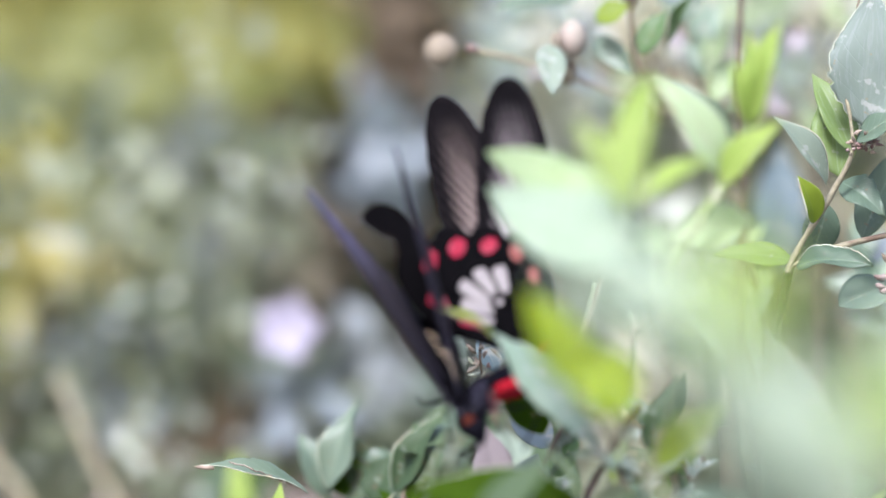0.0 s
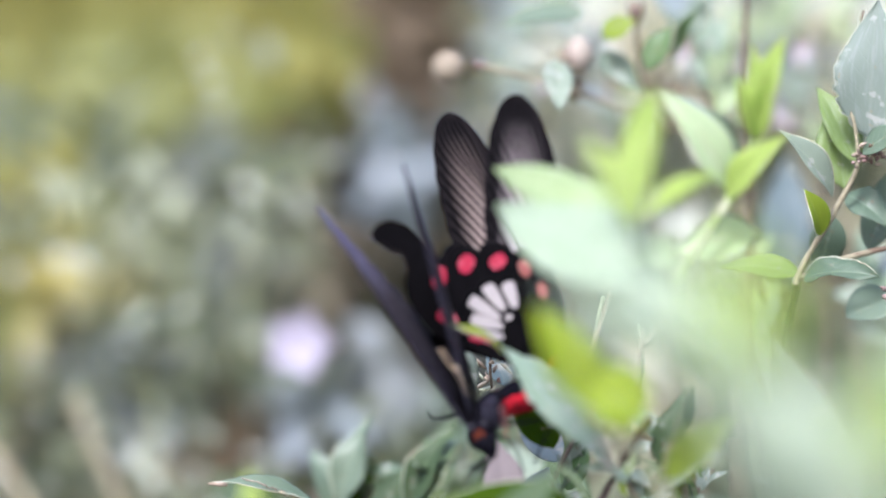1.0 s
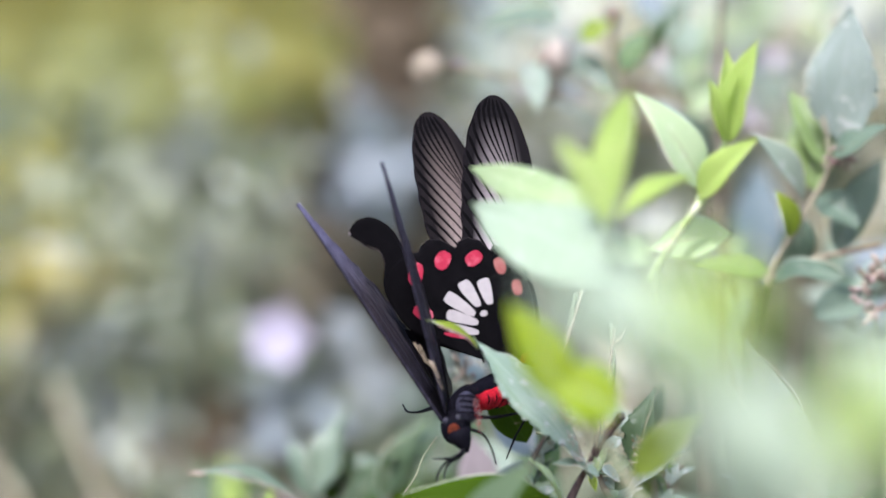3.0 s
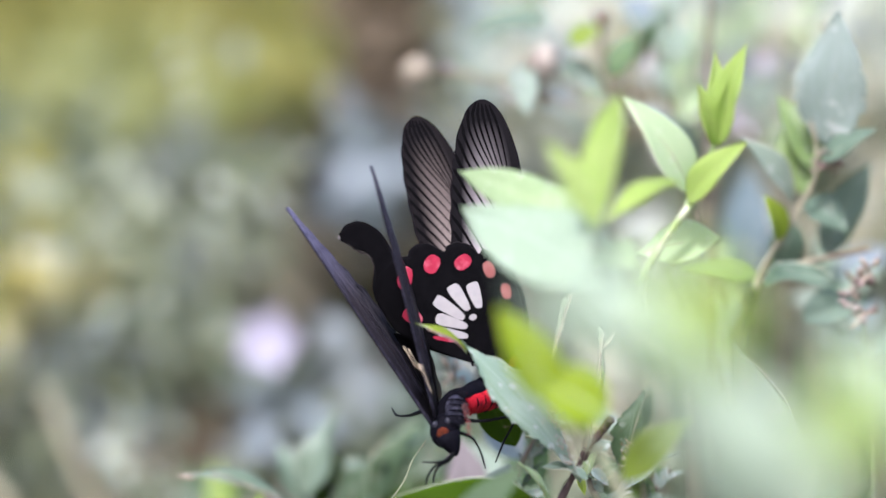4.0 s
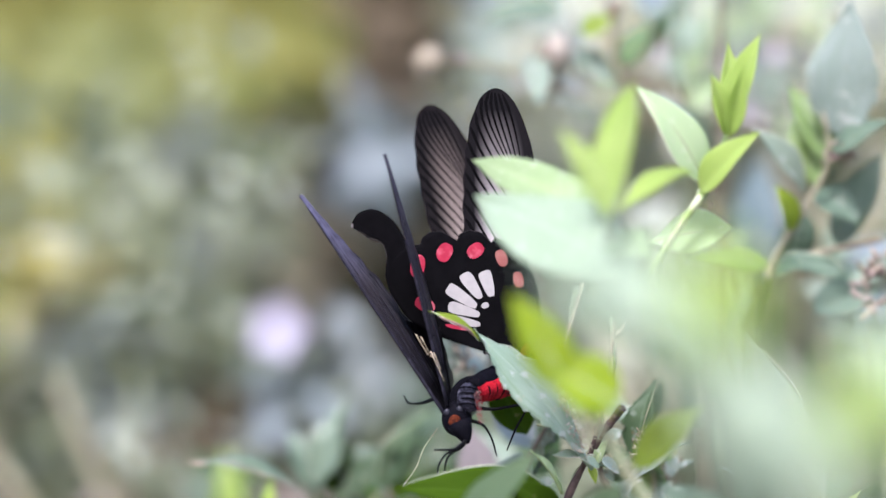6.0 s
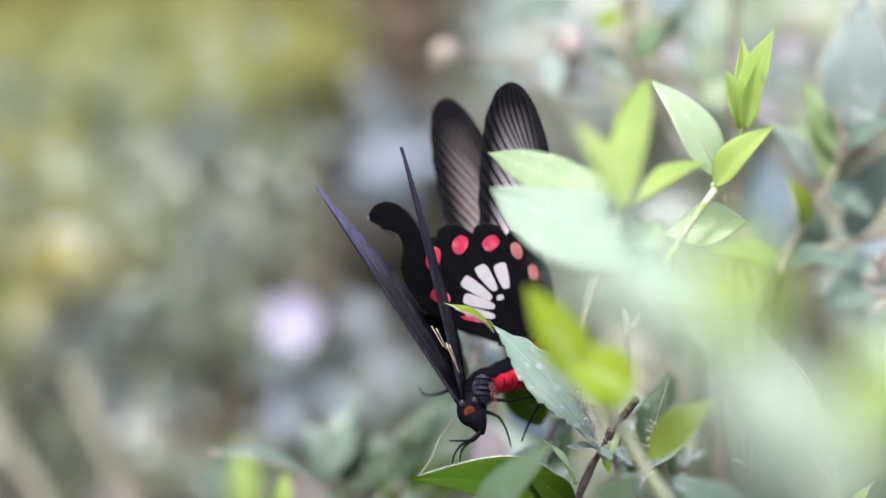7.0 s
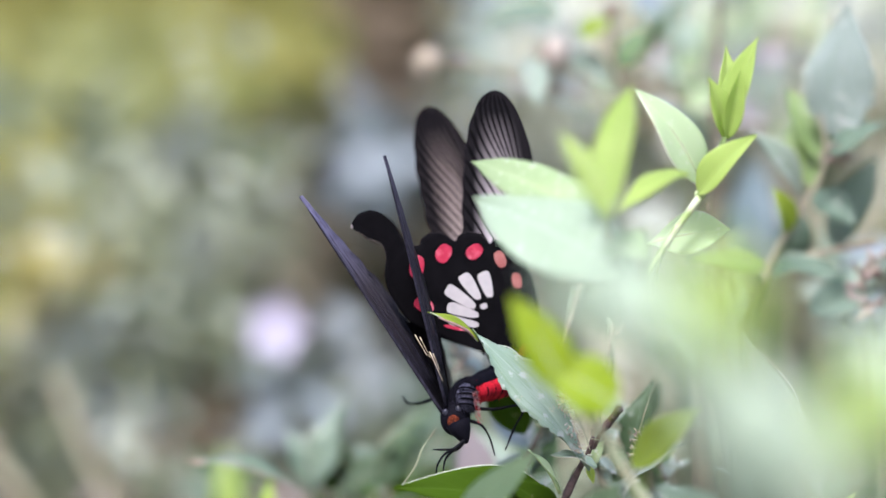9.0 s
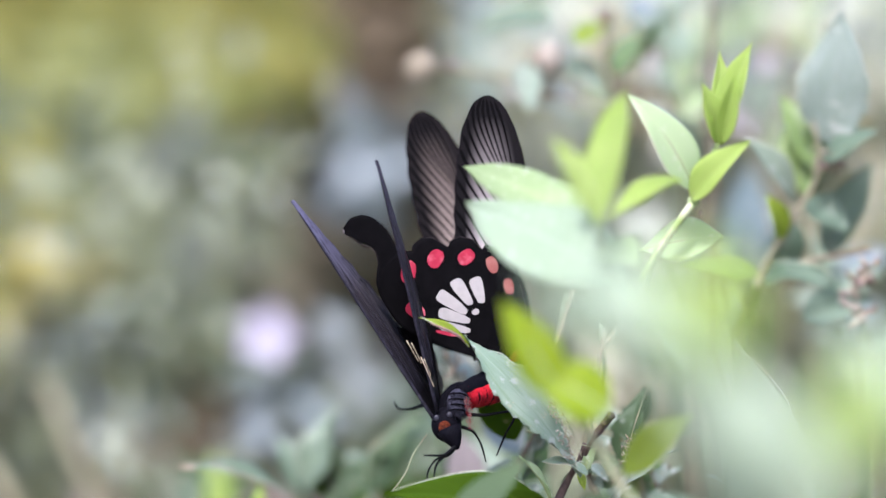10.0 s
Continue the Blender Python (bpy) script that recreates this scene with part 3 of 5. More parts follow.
def forewing(parent, root, apex, hind, length_scale, chord, membrane, veins=20, pleat=0.0, form="oval", label=""):
    """root and apex in plan mm; hind is the way from the front edge to the hind edge."""
    a, b = mm(*root), mm(*apex)
    x = (b - a).normalized()
    y = -Vector(hind)
    y = (y - x * y.dot(x)).normalized()
    z = x.cross(y)
    m = Matrix((x, y, z)).transposed().to_4x4()
    m.translation = a
    length = (b - a).length * length_scale
    fn = forewing_shape(length, chord * 0.001, pleat=pleat, form=form)
    wing = part("forewing", grid_solid(fn, 64, 36, along=lambda f: 1 - (1 - f) ** 1.9), membrane, parent, label, m)
    striped = membrane.startswith("cells")
    for i in range(veins if striped else 0):
        g = i / (veins - 1)
        s1 = 0.16 + 0.83 * min(1.0, g / 0.76) - 0.012 * max(0, g - 0.76) / 0.24
        s0 = max(0.02, s1 - 0.25 - 0.16 * g)
        t0, t1 = 0.36 - 0.2 * g, 0.985 - 0.75 * max(0, g - 0.76) / 0.24
        pts = []
        for k in range(9):
            f = k / 8
            p = fn(s0 + (s1 - s0) * f ** 0.9, t0 + (t1 - t0) * f)[0]
            pts.append(p)
        part("vein", strip(lambda s, t, pts=pts: (pts[min(8, int(s * 8 + 0.01))].lerp(pts[min(8, int(s * 8 + 0.01) + 1)], s * 8 - int(s * 8 + 0.01)), None), lambda f: (f, 0), 0.0008 * (1.0 - 0.3 * g), 0.0001, 16, True), "wing_black", wing, m=m)
    if not striped:
        for k in range(6):
            ln = [fn(0.12 + f * (0.8 - 0.07 * k), (0.1 + 0.15 * k) * (0.55 + 0.45 * f))[0] + Vector((0, 0, 0.00008)) for f in (0, 0.33, 0.66, 1)]
            part("vein", tube(ln, [0.00012, 0.0001, 0.00006], 14, 6), "vein_violet", wing, m=m)
        edge = [fn(0.45 + 0.53 * f / 24, 1.0)[0] for f in range(25)]
        part("fringe", tube(edge, [0.00005, 0.0001, 0.00006], 60, 5), "rim", wing, m=m)
    front = [fn(f, 0.0)[0] for f in (0, 0.2, 0.4, 0.6, 0.8, 0.95)]
    part("front_vein", tube(front, [0.0004, 0.00024, 0.0001], 16, 6), "vein_dark" if striped else "vein_violet", wing, m=m)
    if striped:
        rim = [fn(0.12 + 0.86 * f / 40, 1.0)[0] for f in range(41)]
        part("fringe", tube(rim, [0.00012, 0.00016, 0.00012], 90, 5), "vein_dark", wing, m=m)
    return wing, fn, m


def hindwing(parent, at, turn, full, label=""):
    """Fan from the root; at: plan mm, angles in the wing's own plane."""
    m = Matrix.Translation(mm(*at)) @ pose(0, 0, 0, 0, 0, turn) @ pose(0, 0, 0, 90, 0, 0)
    knots = [(162, 14), (158, 19.5), (153, 22.6), (149, 25.4), (145, 27.2), (139, 28.2), (133, 28), (127, 26.2), (125, 26.9), (121, 27.1), (117, 26.2), (112.4, 23.3),
             (110.5, 24.3), (106, 24.5), (101, 23.5), (97, 21.3), (95, 22.2), (90, 21.6), (85, 20), (82, 18.4), (80, 18.2), (66, 13), (45, 7)]

    def radius(q):
        for (a, r), (b, s) in zip(knots, knots[1:]):
            if b <= q <= a:
                return (r + (s - r) * (a - q) / (a - b)) * 0.001
        return 0.007

    def lift_at(q, s):
        return 0.0007 * math.sin(math.pi * s)

    def fn(s, t):
        q = 162 - 117 * t
        r = radius(q) * s
        return Vector((r * math.cos(radians(q)), r * math.sin(radians(q)), lift_at(q, s))), Vector((0, 0, 1))

    def level(x, y):
        q = math.degrees(math.atan2(y, x))
        return lift_at(q, min(1.0, math.hypot(x, y) / radius(q)))

    wing = part("hindwing", grid_solid(fn, 26, 130), "wing_black", parent, label, m)
    # the tail: a narrow neck and a rounded paddle
    line = catmull([(-19.2, 15.5, 0.0), (-19.9, 19.0, 0.0), (-21.3, 22.2, -0.1), (-23.4, 24.2, -0.1), (-25.7, 25.0, -0.1), (-28.3, 24.5, -0.1)], 22)
    half = [3.0, 2.65, 2.0, 1.75, 1.9, 2.4, 2.75, 2.6, 1.9, 0.5]

    def tail_fn(s, t):
        i = s * 21
        k = min(int(i), 20)
        p = line[k].lerp(line[k + 1], i - k) * 0.001
        d = (line[k + 1] - line[k]).normalized()
        c = Vector((-d.y, d.x, 0))
        g = s * 9
        h = min(int(g), 8)
        w = half[h] + (half[h + 1] - half[h]) * (g - h)
        return p + c * (t - 0.5) * 2 * w * 0.001 + Vector((0, 0, 0.00003)), Vector((0, 0, 1))

    tail = part("tail", grid_solid(tail_fn, 26, 8), "wing_black", wing, m=m)
    part("tail_tip", tube([tail_fn(1.0, 0.1)[0], tail_fn(1.0, 0.5)[0], tail_fn(1.0, 0.9)[0]], [0.00012, 0.00022, 0.00012], 10, 6, 0.3), "streak", tail, m=m)
    part("tail_rim", tube([tail_fn(0.15 + 0.8 * k / 24, 1.0)[0] for k in range(25)], [0.00004, 0.0001, 0.00006], 50, 5, 0.3), "tail_edge", tail, m=m)
    part("fringe", tube([fn(1.0, 0.24 + 0.6 * k / 70)[0] for k in range(71)], [0.00004, 0.00009, 0.00006], 160, 5, 0.4), "rim", wing, m=m)
    if not full:
        return wing

    def patch(name, x, y, long, wide, angle, material, point=0.0):
        bm = bmesh.new()
        for side in (1, -1):
            rim = []
            for i in range(18):
                q = 2 * math.pi * i / 18
                e = 0.55 if point else 0.85
                u = math.copysign(abs(math.cos(q)) ** e, math.cos(q)) * long / 2
                v = math.copysign(abs(math.sin(q)) ** e, math.sin(q)) * wide / 2 * (1 - point * u / long)
                k = 1 + 0.07 * noise.noise(Vector((x + q * 2, y, 0)))
                rim.append(Vector((u, v, 0)) * k * 0.001)
            rot = Matrix.Rotation(radians(angle), 3, "Z")
            lift = 0.00022 * side

            def on(p, k=1.0):
                return Vector((p.x, p.y, level(p.x, p.y) + lift * k))

            mid = Vector((x, y, 0)) * 0.001
            top = bm.verts.new(on(mid))
            ring = [bm.verts.new(on(rot @ p + mid, 0.8)) for p in rim]
            for a, b in zip(ring, ring[1:] + ring[:1]):
                bm.faces.new((top, a, b) if side > 0 else (top, b, a))
        part(name, bm, material, wing, m=m)

    for x, y, l, w, a, mt in ((-16.3, 17.0, 4.3, 2.7, 80, "red_scale"), (-15.0, 9.9, 3.9, 2.6, 150, "red_scale"), (-11.3, 19.5, 3.6, 2.8, 60, "red_scale"),
                              (-5.6, 19.8, 3.3, 2.6, 35, "red_scale"), (-0.8, 18.4, 3.2, 2.1, 110, "red_scale_veiled"), (2.3, 14.4, 3.0, 1.9, 100, "red_scale_veiled")):
        patch("red_spot", x, y, l, w, a, mt)
    for x, y, l, w, a in ((-3.4, 13.7, 5.0, 2.15, 108), (-6.3, 13.3, 5.6, 2.15, 124), (-8.2, 11.3, 6.5, 2.1, 146), (-7.8, 8.8, 6.1, 1.9, 164), (-7.6, 6.7, 5.7, 1.6, 170)):
        patch("white_patch", x, y, l, w, a, "white_scale", -0.62)
    patch("white_patch", -3.9, 9.7, 1.4, 1.1, 20, "white_scale")
    patch("red_spot", -9.2, 5.7, 4.2, 0.7, 168, "red_scale")
    return wing


def perched_butterfly():
    b = thing("butterfly", mm(5.6, 6.0, -26.0), "black and red swallowtail butterfly clinging head down, wings raised", "butterfly", "mating butterflies")
    waist, end = mm(6.5, 2.0, -24.3), mm(21.2, 24.0, -19.4)
    part("thorax", lathe(mm(2.9, 1.0, -27.8), mm(6.9, 8.0, -22.1), [(0, .001), (.1, .002), (.3, .0027), (.5, .0029), (.7, .0026), (.88, .002), (1, .0008)], 20, 0, 0.1), "fur_black", b)
    rings = []
    for i in range(57):
        s = i / 56
        r = 0.0027 * math.sin(math.pi * (0.16 + 0.76 * s)) ** 0.6 * (1 + 0.06 * abs(math.sin(s * 8 * math.pi)))
        rings.append((s, r))
    part("abdomen", lathe(waist, end, rings, 20, 0.0, 0.04), "fur_red", b, "bright red abdomen with black spots")
    for s in (0.09, 0.17, 0.25, 0.33, 0.41, 0.49, 0.57):
        r = 0.00272 * math.sin(math.pi * (0.16 + 0.76 * s)) ** 0.6
        part("dark_band", lathe(waist.lerp(end, s - 0.016), waist.lerp(end, s + 0.016), [(0, r * 0.9), (.3, r * 1.03), (.7, r * 1.03), (1, r * 0.9)], 22, 0, 0.12, s * 9), "fur_black", b)
    part("abdomen_back", lathe(waist + Vector((-0.0003, -0.0001, 0.0013)), end + Vector((-0.0003, -0.0001, 0.0012)), [(s, r * 0.84) for s, r in rings], 16, 0, 0.12), "fur_black", b)
    tufts = {"fur_grey": bmesh.new(), "fur_black": bmesh.new(), "fur_pink": bmesh.new(), "fur_red": bmesh.new()}

    def hair(kind, c, d, r):
        side = d.cross(Vector((0.3, 1, 0.2))).normalized() * r
        other = d.cross(side).normalized() * r
        vs = [tufts[kind].verts.new(c + o) for o in (side, other, -side)] + [tufts[kind].verts.new(c + d)]
        for q in ((0, 1, 3), (1, 2, 3), (2, 0, 3)):
            tufts[kind].faces.new([vs[n] for n in q])

    dome = mm(5.5, -2.2, -25.0)
    for k in range(700):
        u = Vector((random.uniform(-1, 1), random.uniform(-1, 0.3), random.uniform(-1, 1))).normalized()
        c = dome + Vector((u.x * 0.0019, u.y * 0.0019, u.z * 0.0027))
        d = (u * 0.45 + Vector((0.35, -0.2, -0.8))).normalized() * random.uniform(0.0006, 0.0012)
        hair("fur_grey" if random.random() < 0.75 else "fur_black", c, d, 0.00005)
    for k in range(220):
        c = mm(7.2, -4.0, -23.6).lerp(mm(7.9, -4.0, -29.6), random.random()) + Vector((random.uniform(-6, 6), random.uniform(-6, 2), 0)) * 0.0001
        hair("fur_pink" if k % 3 else "fur_red", c, Vector((random.uniform(-0.2, 0.6), -0.3, random.uniform(-1.0, 0.1))) * 0.0007, 0.00004)
    for k in range(300):
        f = 0.05 + 0.6 * random.random()
        q = random.uniform(0.5, 2.6)
        c = waist.lerp(end, f) + Vector((-0.2 * math.cos(q), -math.sin(q), math.cos(q))) * 0.0024
        d = (Vector((0.5, -math.sin(q), math.cos(q))) + Vector((random.uniform(-0.4, 0.4), 0, random.uniform(-0.5, 0.2)))) * random.uniform(0.0004, 0.0009)
        hair("fur_red" if random.random() < 0.6 else "fur_black", c, d, 0.00009)
    for kind, bm in tufts.items():
        tagged(part("fur", bm, kind, b), kind="stuff")
    part("thorax_fur", ball(dome, 0.0019, (1.0, 1.0, 1.4), 20), "fur_grey", b)
    for k in range(4):
        q = dome + Vector((0.0002, 0, 0.0016 - 0.001 * k))
        part("thorax_stripe", tube([q + Vector((-0.0018, -0.0008, 0.0001)), q + Vector((-0.0009, -0.0019, 0.0003)), q + Vector((0.0006, -0.002, 0.0002)), q + Vector((0.0018, -0.001, -0.0004))], [0.0001, 0.00022, 0.0001], 16, 6, 0.3), "fur_black", b)
    part("head", ball(mm(3.5, -1.5, -28.9), 0.0026, (1.08, 0.9, 1.25), 24), "fur_black", b)
    part("brow", ball(mm(3.2, -3.6, -29.5), 0.0012, (1.0, 0.5, 1.15)), "fur_rust", b)
    for e in ((1.7, -3.1, -27.7), (4.1, -3.3, -27.1)):
        part("eye", ball(mm(*e), 0.00058, (1, 0.6, 1.1)), "eye", b)
    part("palp", lathe(mm(4.0, -3.0, -29.8), mm(5.6, -4.0, -33.4), [(0, .0024), (.45, .0018), (.8, .001), (1, .0003)], 16, 0, 0.1), "fur_black", b)
    for pts in (((5.6, -3.0, -32.3), (3.9, -5.0, -34.4), (1.7, -6.0, -35.2), (0.2, -6.0, -37.3), (-0.1, -6.0, -39.1)), ((5.4, -4.0, -32.5), (3.2, -6.0, -34.4), (1.5, -7.0, -34.5), (-0.7, -7.0, -34.5)), ((5.4, -4.0, -32.7), (2.9, -6.0, -34.8), (1.7, -6.0, -36.2), (1.2, -6.0, -38.5)),
                ((5.8, -1.0, -29.2), (8.3, -2.0, -30.1), (9.8, -1.0, -32.4), (10.8, 0.0, -35.8)), ((6.9, 0.0, -27.0), (10.2, 0.0, -27.2), (16.1, 2.0, -26.8), (14.2, 4.0, -31.2), (12.7, 5.0, -34.9)),
                ((-0.6, 10.0, -25.4), (-3.4, 14.0, -26.3), (-5.4, 16.0, -26.2), (-6.3, 18.0, -24.9))):
        part("leg", tube([mm(*p) for p in pts], [.0004, .0003, .0002, .0002, .00012], 26, 8, 0.2), "leg", b)
    forewing(b, (1.6, -2.0, -28.5), (-25.0, -8.0, 12.0), (0.185, 0.97, 0.12), 1.0, 15.5, "wing_dark", pleat=0.0004, form="pointed", label="dusky purple-black forewing seen edge on")
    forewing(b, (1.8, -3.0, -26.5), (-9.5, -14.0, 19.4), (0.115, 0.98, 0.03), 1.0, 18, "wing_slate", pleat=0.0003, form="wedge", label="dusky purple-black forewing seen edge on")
    for p, q, w in (((-3.9, -5.0, -13.4), (-1.7, -5.0, -17.2), 0.09), ((-3.0, -5.0, -13.8), (-1.1, -5.0, -17.6), 0.07), ((-1.2, -6.0, -16.5), (1.2, -6.0, -21.9), 0.09), ((-0.6, -6.0, -16.8), (0.6, -6.0, -19.8), 0.06)):
        part("pale_streak", lathe(mm(*p), mm(*q), [(0, .0001), (.3, w * .0006), (.8, w * .0005), (1, .0001)], 8), "cream", b)
    corner = [mm(2.9, 4.0, -26.4), mm(-5.9, 7.0, -10.9), mm(0.6, 3.0, -12.2)]
    part("hindwing", grid_solid(lambda s, t: (corner[0] + (corner[1] - corner[0]).lerp(corner[2] - corner[0], t) * (0.08 + 0.92 * s) + Vector((0, 0.0015 * math.sin(6 * t), 0)), Vector((0, 1, 0))), 14, 10), "wing_black", b)
    return b


def striped_butterfly():
    b = thing("butterfly", mm(12.7, 22.0, -18.0), "black butterfly with striped forewings and red-spotted hindwings", "butterfly", "mating butterflies")
    forewing(b, (9.2, 10.0, -17.3), (11.0, 8.0, 31.8), (-1, 0.12, 0.03), 1.0, 13.4, "cells_near", 20, label="blackish forewing with pale grey streaks between veins")
    forewing(b, (8.2, 20.0, -16.1), (-1.5, 24.0, 29.0), (-1, -0.12, 0.1), 1.0, 12.0, "cells_far_dim", 20, label="blackish forewing with pale grey streaks between veins")
    hindwing(b, (12.6, 5.0, -17.9), 6, True, "black hindwing with red spots and white patch")
    hindwing(b, (13.5, 18.0, -18.4), -4, False)
    part("abdomen", lathe(mm(21.3, 36.0, -19.2), mm(14.9, 24.0, -17.8), [(0, .0012), (.2, .0026), (.5, .0031), (.8, .003), (1, .0014)], 18, 0, 0.05), "fur_red", b)
    part("thorax", lathe(mm(15.4, 24.0, -18.0), mm(10.1, 26.0, -16.8), [(0, .0016), (.3, .0034), (.7, .0034), (1, .001)], 18, 0, 0.1), "fur_black", b)
    return b


perched_butterfly()
striped_butterfly()


# ---- the shrub in front: two pale sprigs ----
def bud_sprig():
    b = thing("shrub_sprig", mm(60, -40, -900), "slender shrub sprig with pale mint and lime young leaves", "plant", "young sprigs of the shrub")
    stem(b, ((60, -40, -900), (44, -60, -400), (69.1, -89.0, -48.5), (61.3, -84.0, -33.7), (49.7, -74.0, -16.9), (39.9, -25.0, -3.0), (42.4, -21.0, 3.7), (48.2, -21.0, 11.9)), (4, 2.5, 0.6, 0.55, 0.55, 0.5, 0.35, 0.3), "shade_stem", n=60)
    stem(b, ((38.6, -24.0, -2.2), (41.4, -22.0, 2.4), (44.4, -22.0, 6.8), (48.2, -22.0, 11.8)), (0.5, 0.6, 0.7, 0.75), "pale_stem")
    stem(b, ((48.2, -21.0, 11.8), (49.9, -21.0, 16.6), (52.3, -21.0, 21.5), (53.3, -21.0, 24.3)), (0.8, 0.7, 0.55, 0.4), "pale_stem")
    part("node", ball(mm(48.2, -21.0, 12.2), 0.0012, (1, 1, 0.8), 10), "green_stem", b)
    part("leaf_scar", ball(mm(49.7, -21.0, 9.8), 0.0006, (0.7, 0.7, 1.6), 8), "dry", b)
    leaf(b, (48.4, -20.0, 14.1), (36.4, -26.0, 31.4), 8.6, "mint_light", (0.25, -0.85, 0.45), 0.3, 0.10, rim=1, label="pale mint young leaf")
    leaf(b, (47.8, -22.0, 12.2), (58.3, -28.0, 23.0), 6.4, "young", (-0.45, -0.75, 0.3), 0.5, 0.06, label="lime green young leaf folded along its rib")
    leaf(b, (45.3, -48.0, 15.7), (31.8, -66.0, 8.1), 4.8, "young", (0.1, -0.55, 0.8), 0.35, 0.10)
    leaf(b, (38.7, -13.0, 3.2), (53.7, -17.0, 5.9), 9.2, "mint_light", (-0.1, -0.85, 0.5), 0.15, 0.05, blunt=0.5, rim=1, label="pale mint leaf with a thin bright rim")
    leaf(b, (52.9, -21.0, 22.6), (49.6, -25.0, 33.6), 5.4, "young", (0.5, -0.8, 0.1), 0.55, 0.05)
    leaf(b, (53.3, -21.0, 22.6), (58.9, -23.0, 41.0), 6.2, "young", (-0.55, -0.8, 0.1), 0.6, 0.05)
    leaf(b, (53.4, -18.0, 23.0), (53.0, -17.0, 39.5), 4.8, "young", (0.3, -0.9, 0.1), 0.5, 0.05)
    leaf(b, (53.3, -23.0, 22.5), (55.8, -27.0, 36.0), 3.8, "young", (0.05, -1, 0.1), 0.7, 0.03)
    # fine white down on the young stem
    rng = random.Random(17)
    fuzz = bmesh.new()
    line = [mm(39.5, -23.0, -0.7), mm(42.4, -22.0, 3.8), mm(48.2, -22.0, 11.8), mm(50.1, -21.0, 16.6), mm(52.3, -21.0, 21.5)]
    for n in range(520):
        q = rng.random() * 3.999
        c = line[int(q)].lerp(line[int(q) + 1], q - int(q))
        u = Vector((rng.uniform(-1, 1), rng.uniform(-1, 0.3), rng.uniform(-1, 1))).normalized()
        vs = [fuzz.verts.new(c + u * 0.0005 + w) for w in (Vector((0.00003, 0, 0.00003)), Vector((-0.00003, 0.00002, 0)), Vector((0, -0.00003, -0.00003)))]
        vs.append(fuzz.verts.new(c + u * rng.uniform(0.0011, 0.0018)))
        for a in ((0, 1, 3), (1, 2, 3), (2, 0, 3)):
            fuzz.faces.new([vs[o] for o in a])
    tagged(part("fuzz", fuzz, "pale_rim", b), kind="stuff")
    return b


def front_sprig():
    b = thing("shrub_sprig", mm(20, -110, -900), "shrub sprig tip with broad pale mint leaves", "plant", "young sprigs of the shrub")
    stem(b, ((20, -110, -900), (30, -110, -400), (66.1, -115.0, -47.8), (57.4, -110.0, -28.3), (44.0, -100.0, -11.7), (32.3, -92.0, -1.9), (30.2, -86.0, 4.1), (30.0, -80.0, 10.6)), (4, 2.5, 0.6, 0.55, 0.55, 0.6, 0.7, 0.6), "shade_stem", n=60)
    leaf(b, (29.3, -105.0, 7.5), (34.8, -78.0, 31.2), 8.0, "young_soft", (-0.35, -0.9, 0.2), 0.3, 0.05)
    leaf(b, (28.4, -120.0, 9.4), (21.4, -115.0, 22.6), 5.4, "young_soft", (0.4, -0.85, 0.3), 0.4, 0.06)
    leaf(b, (31.1, -70.0, 6.9), (6.5, -26.0, 18.4), 9.6, "mint", (0.05, -0.97, 0.25), 0.06, 0.03, wave=0.01, ragged=0.12, n=40)
    leaf(b, (34.3, -92.0, -2.1), (7.0, -38.0, 11.1), 16.5, "mint_cool", (0.05, -0.97, 0.25), 0.06, 0.03, wave=0.015, ragged=0.1, n=40)
    leaf(b, (30.3, -90.0, 4.1), (37.6, -100.0, 1.1), 8, "mint", (0.1, -0.8, 0.5), 0.2, 0.05)
    leaf(b, (28.3, -80.0, 10.6), (26.8, -76.0, 20.3), 4, "young", (0.1, -0.9, 0.2), 0.5, 0.03)
    return b


def lime_sprig():
    b = thing("shrub_sprig", mm(80, -130, -900), "shrub sprig with vivid lime leaves against the light", "plant", "young sprigs of the shrub")
    stem(b, ((80, -130, -900), (60, -120, -400), (40.4, -85.0, -48.6), (33.9, -85.0, -37.9), (30.2, -85.0, -31.9), (26.6, -90.0, -26.9), (25.6, -100.0, -22.8)), (4, 2.5, 1.2, 1.1, 1.0, 0.8, 0.6), "soft_stem", n=60)
    leaf(b, (31.1, -125.0, -24.6), (17.6, -125.0, -17.2), 11, "lime", (0.1, -0.9, 0.4), 0.2, 0.06, blunt=-0.1, label="vivid lime leaf")
    leaf(b, (22.4, -125.0, -22.1), (12.7, -128.0, -5.7), 9.0, "lime", (0.2, -0.9, 0.3), 0.2, 0.05, label="vivid lime leaf")
    leaf(b, (35.0, -62.0, -36.8), (46.8, -66.0, -26.0), 7.6, "olive", (-0.2, -0.8, 0.5), 0.25, 0.05, label="yellow-green leaf")
    return b


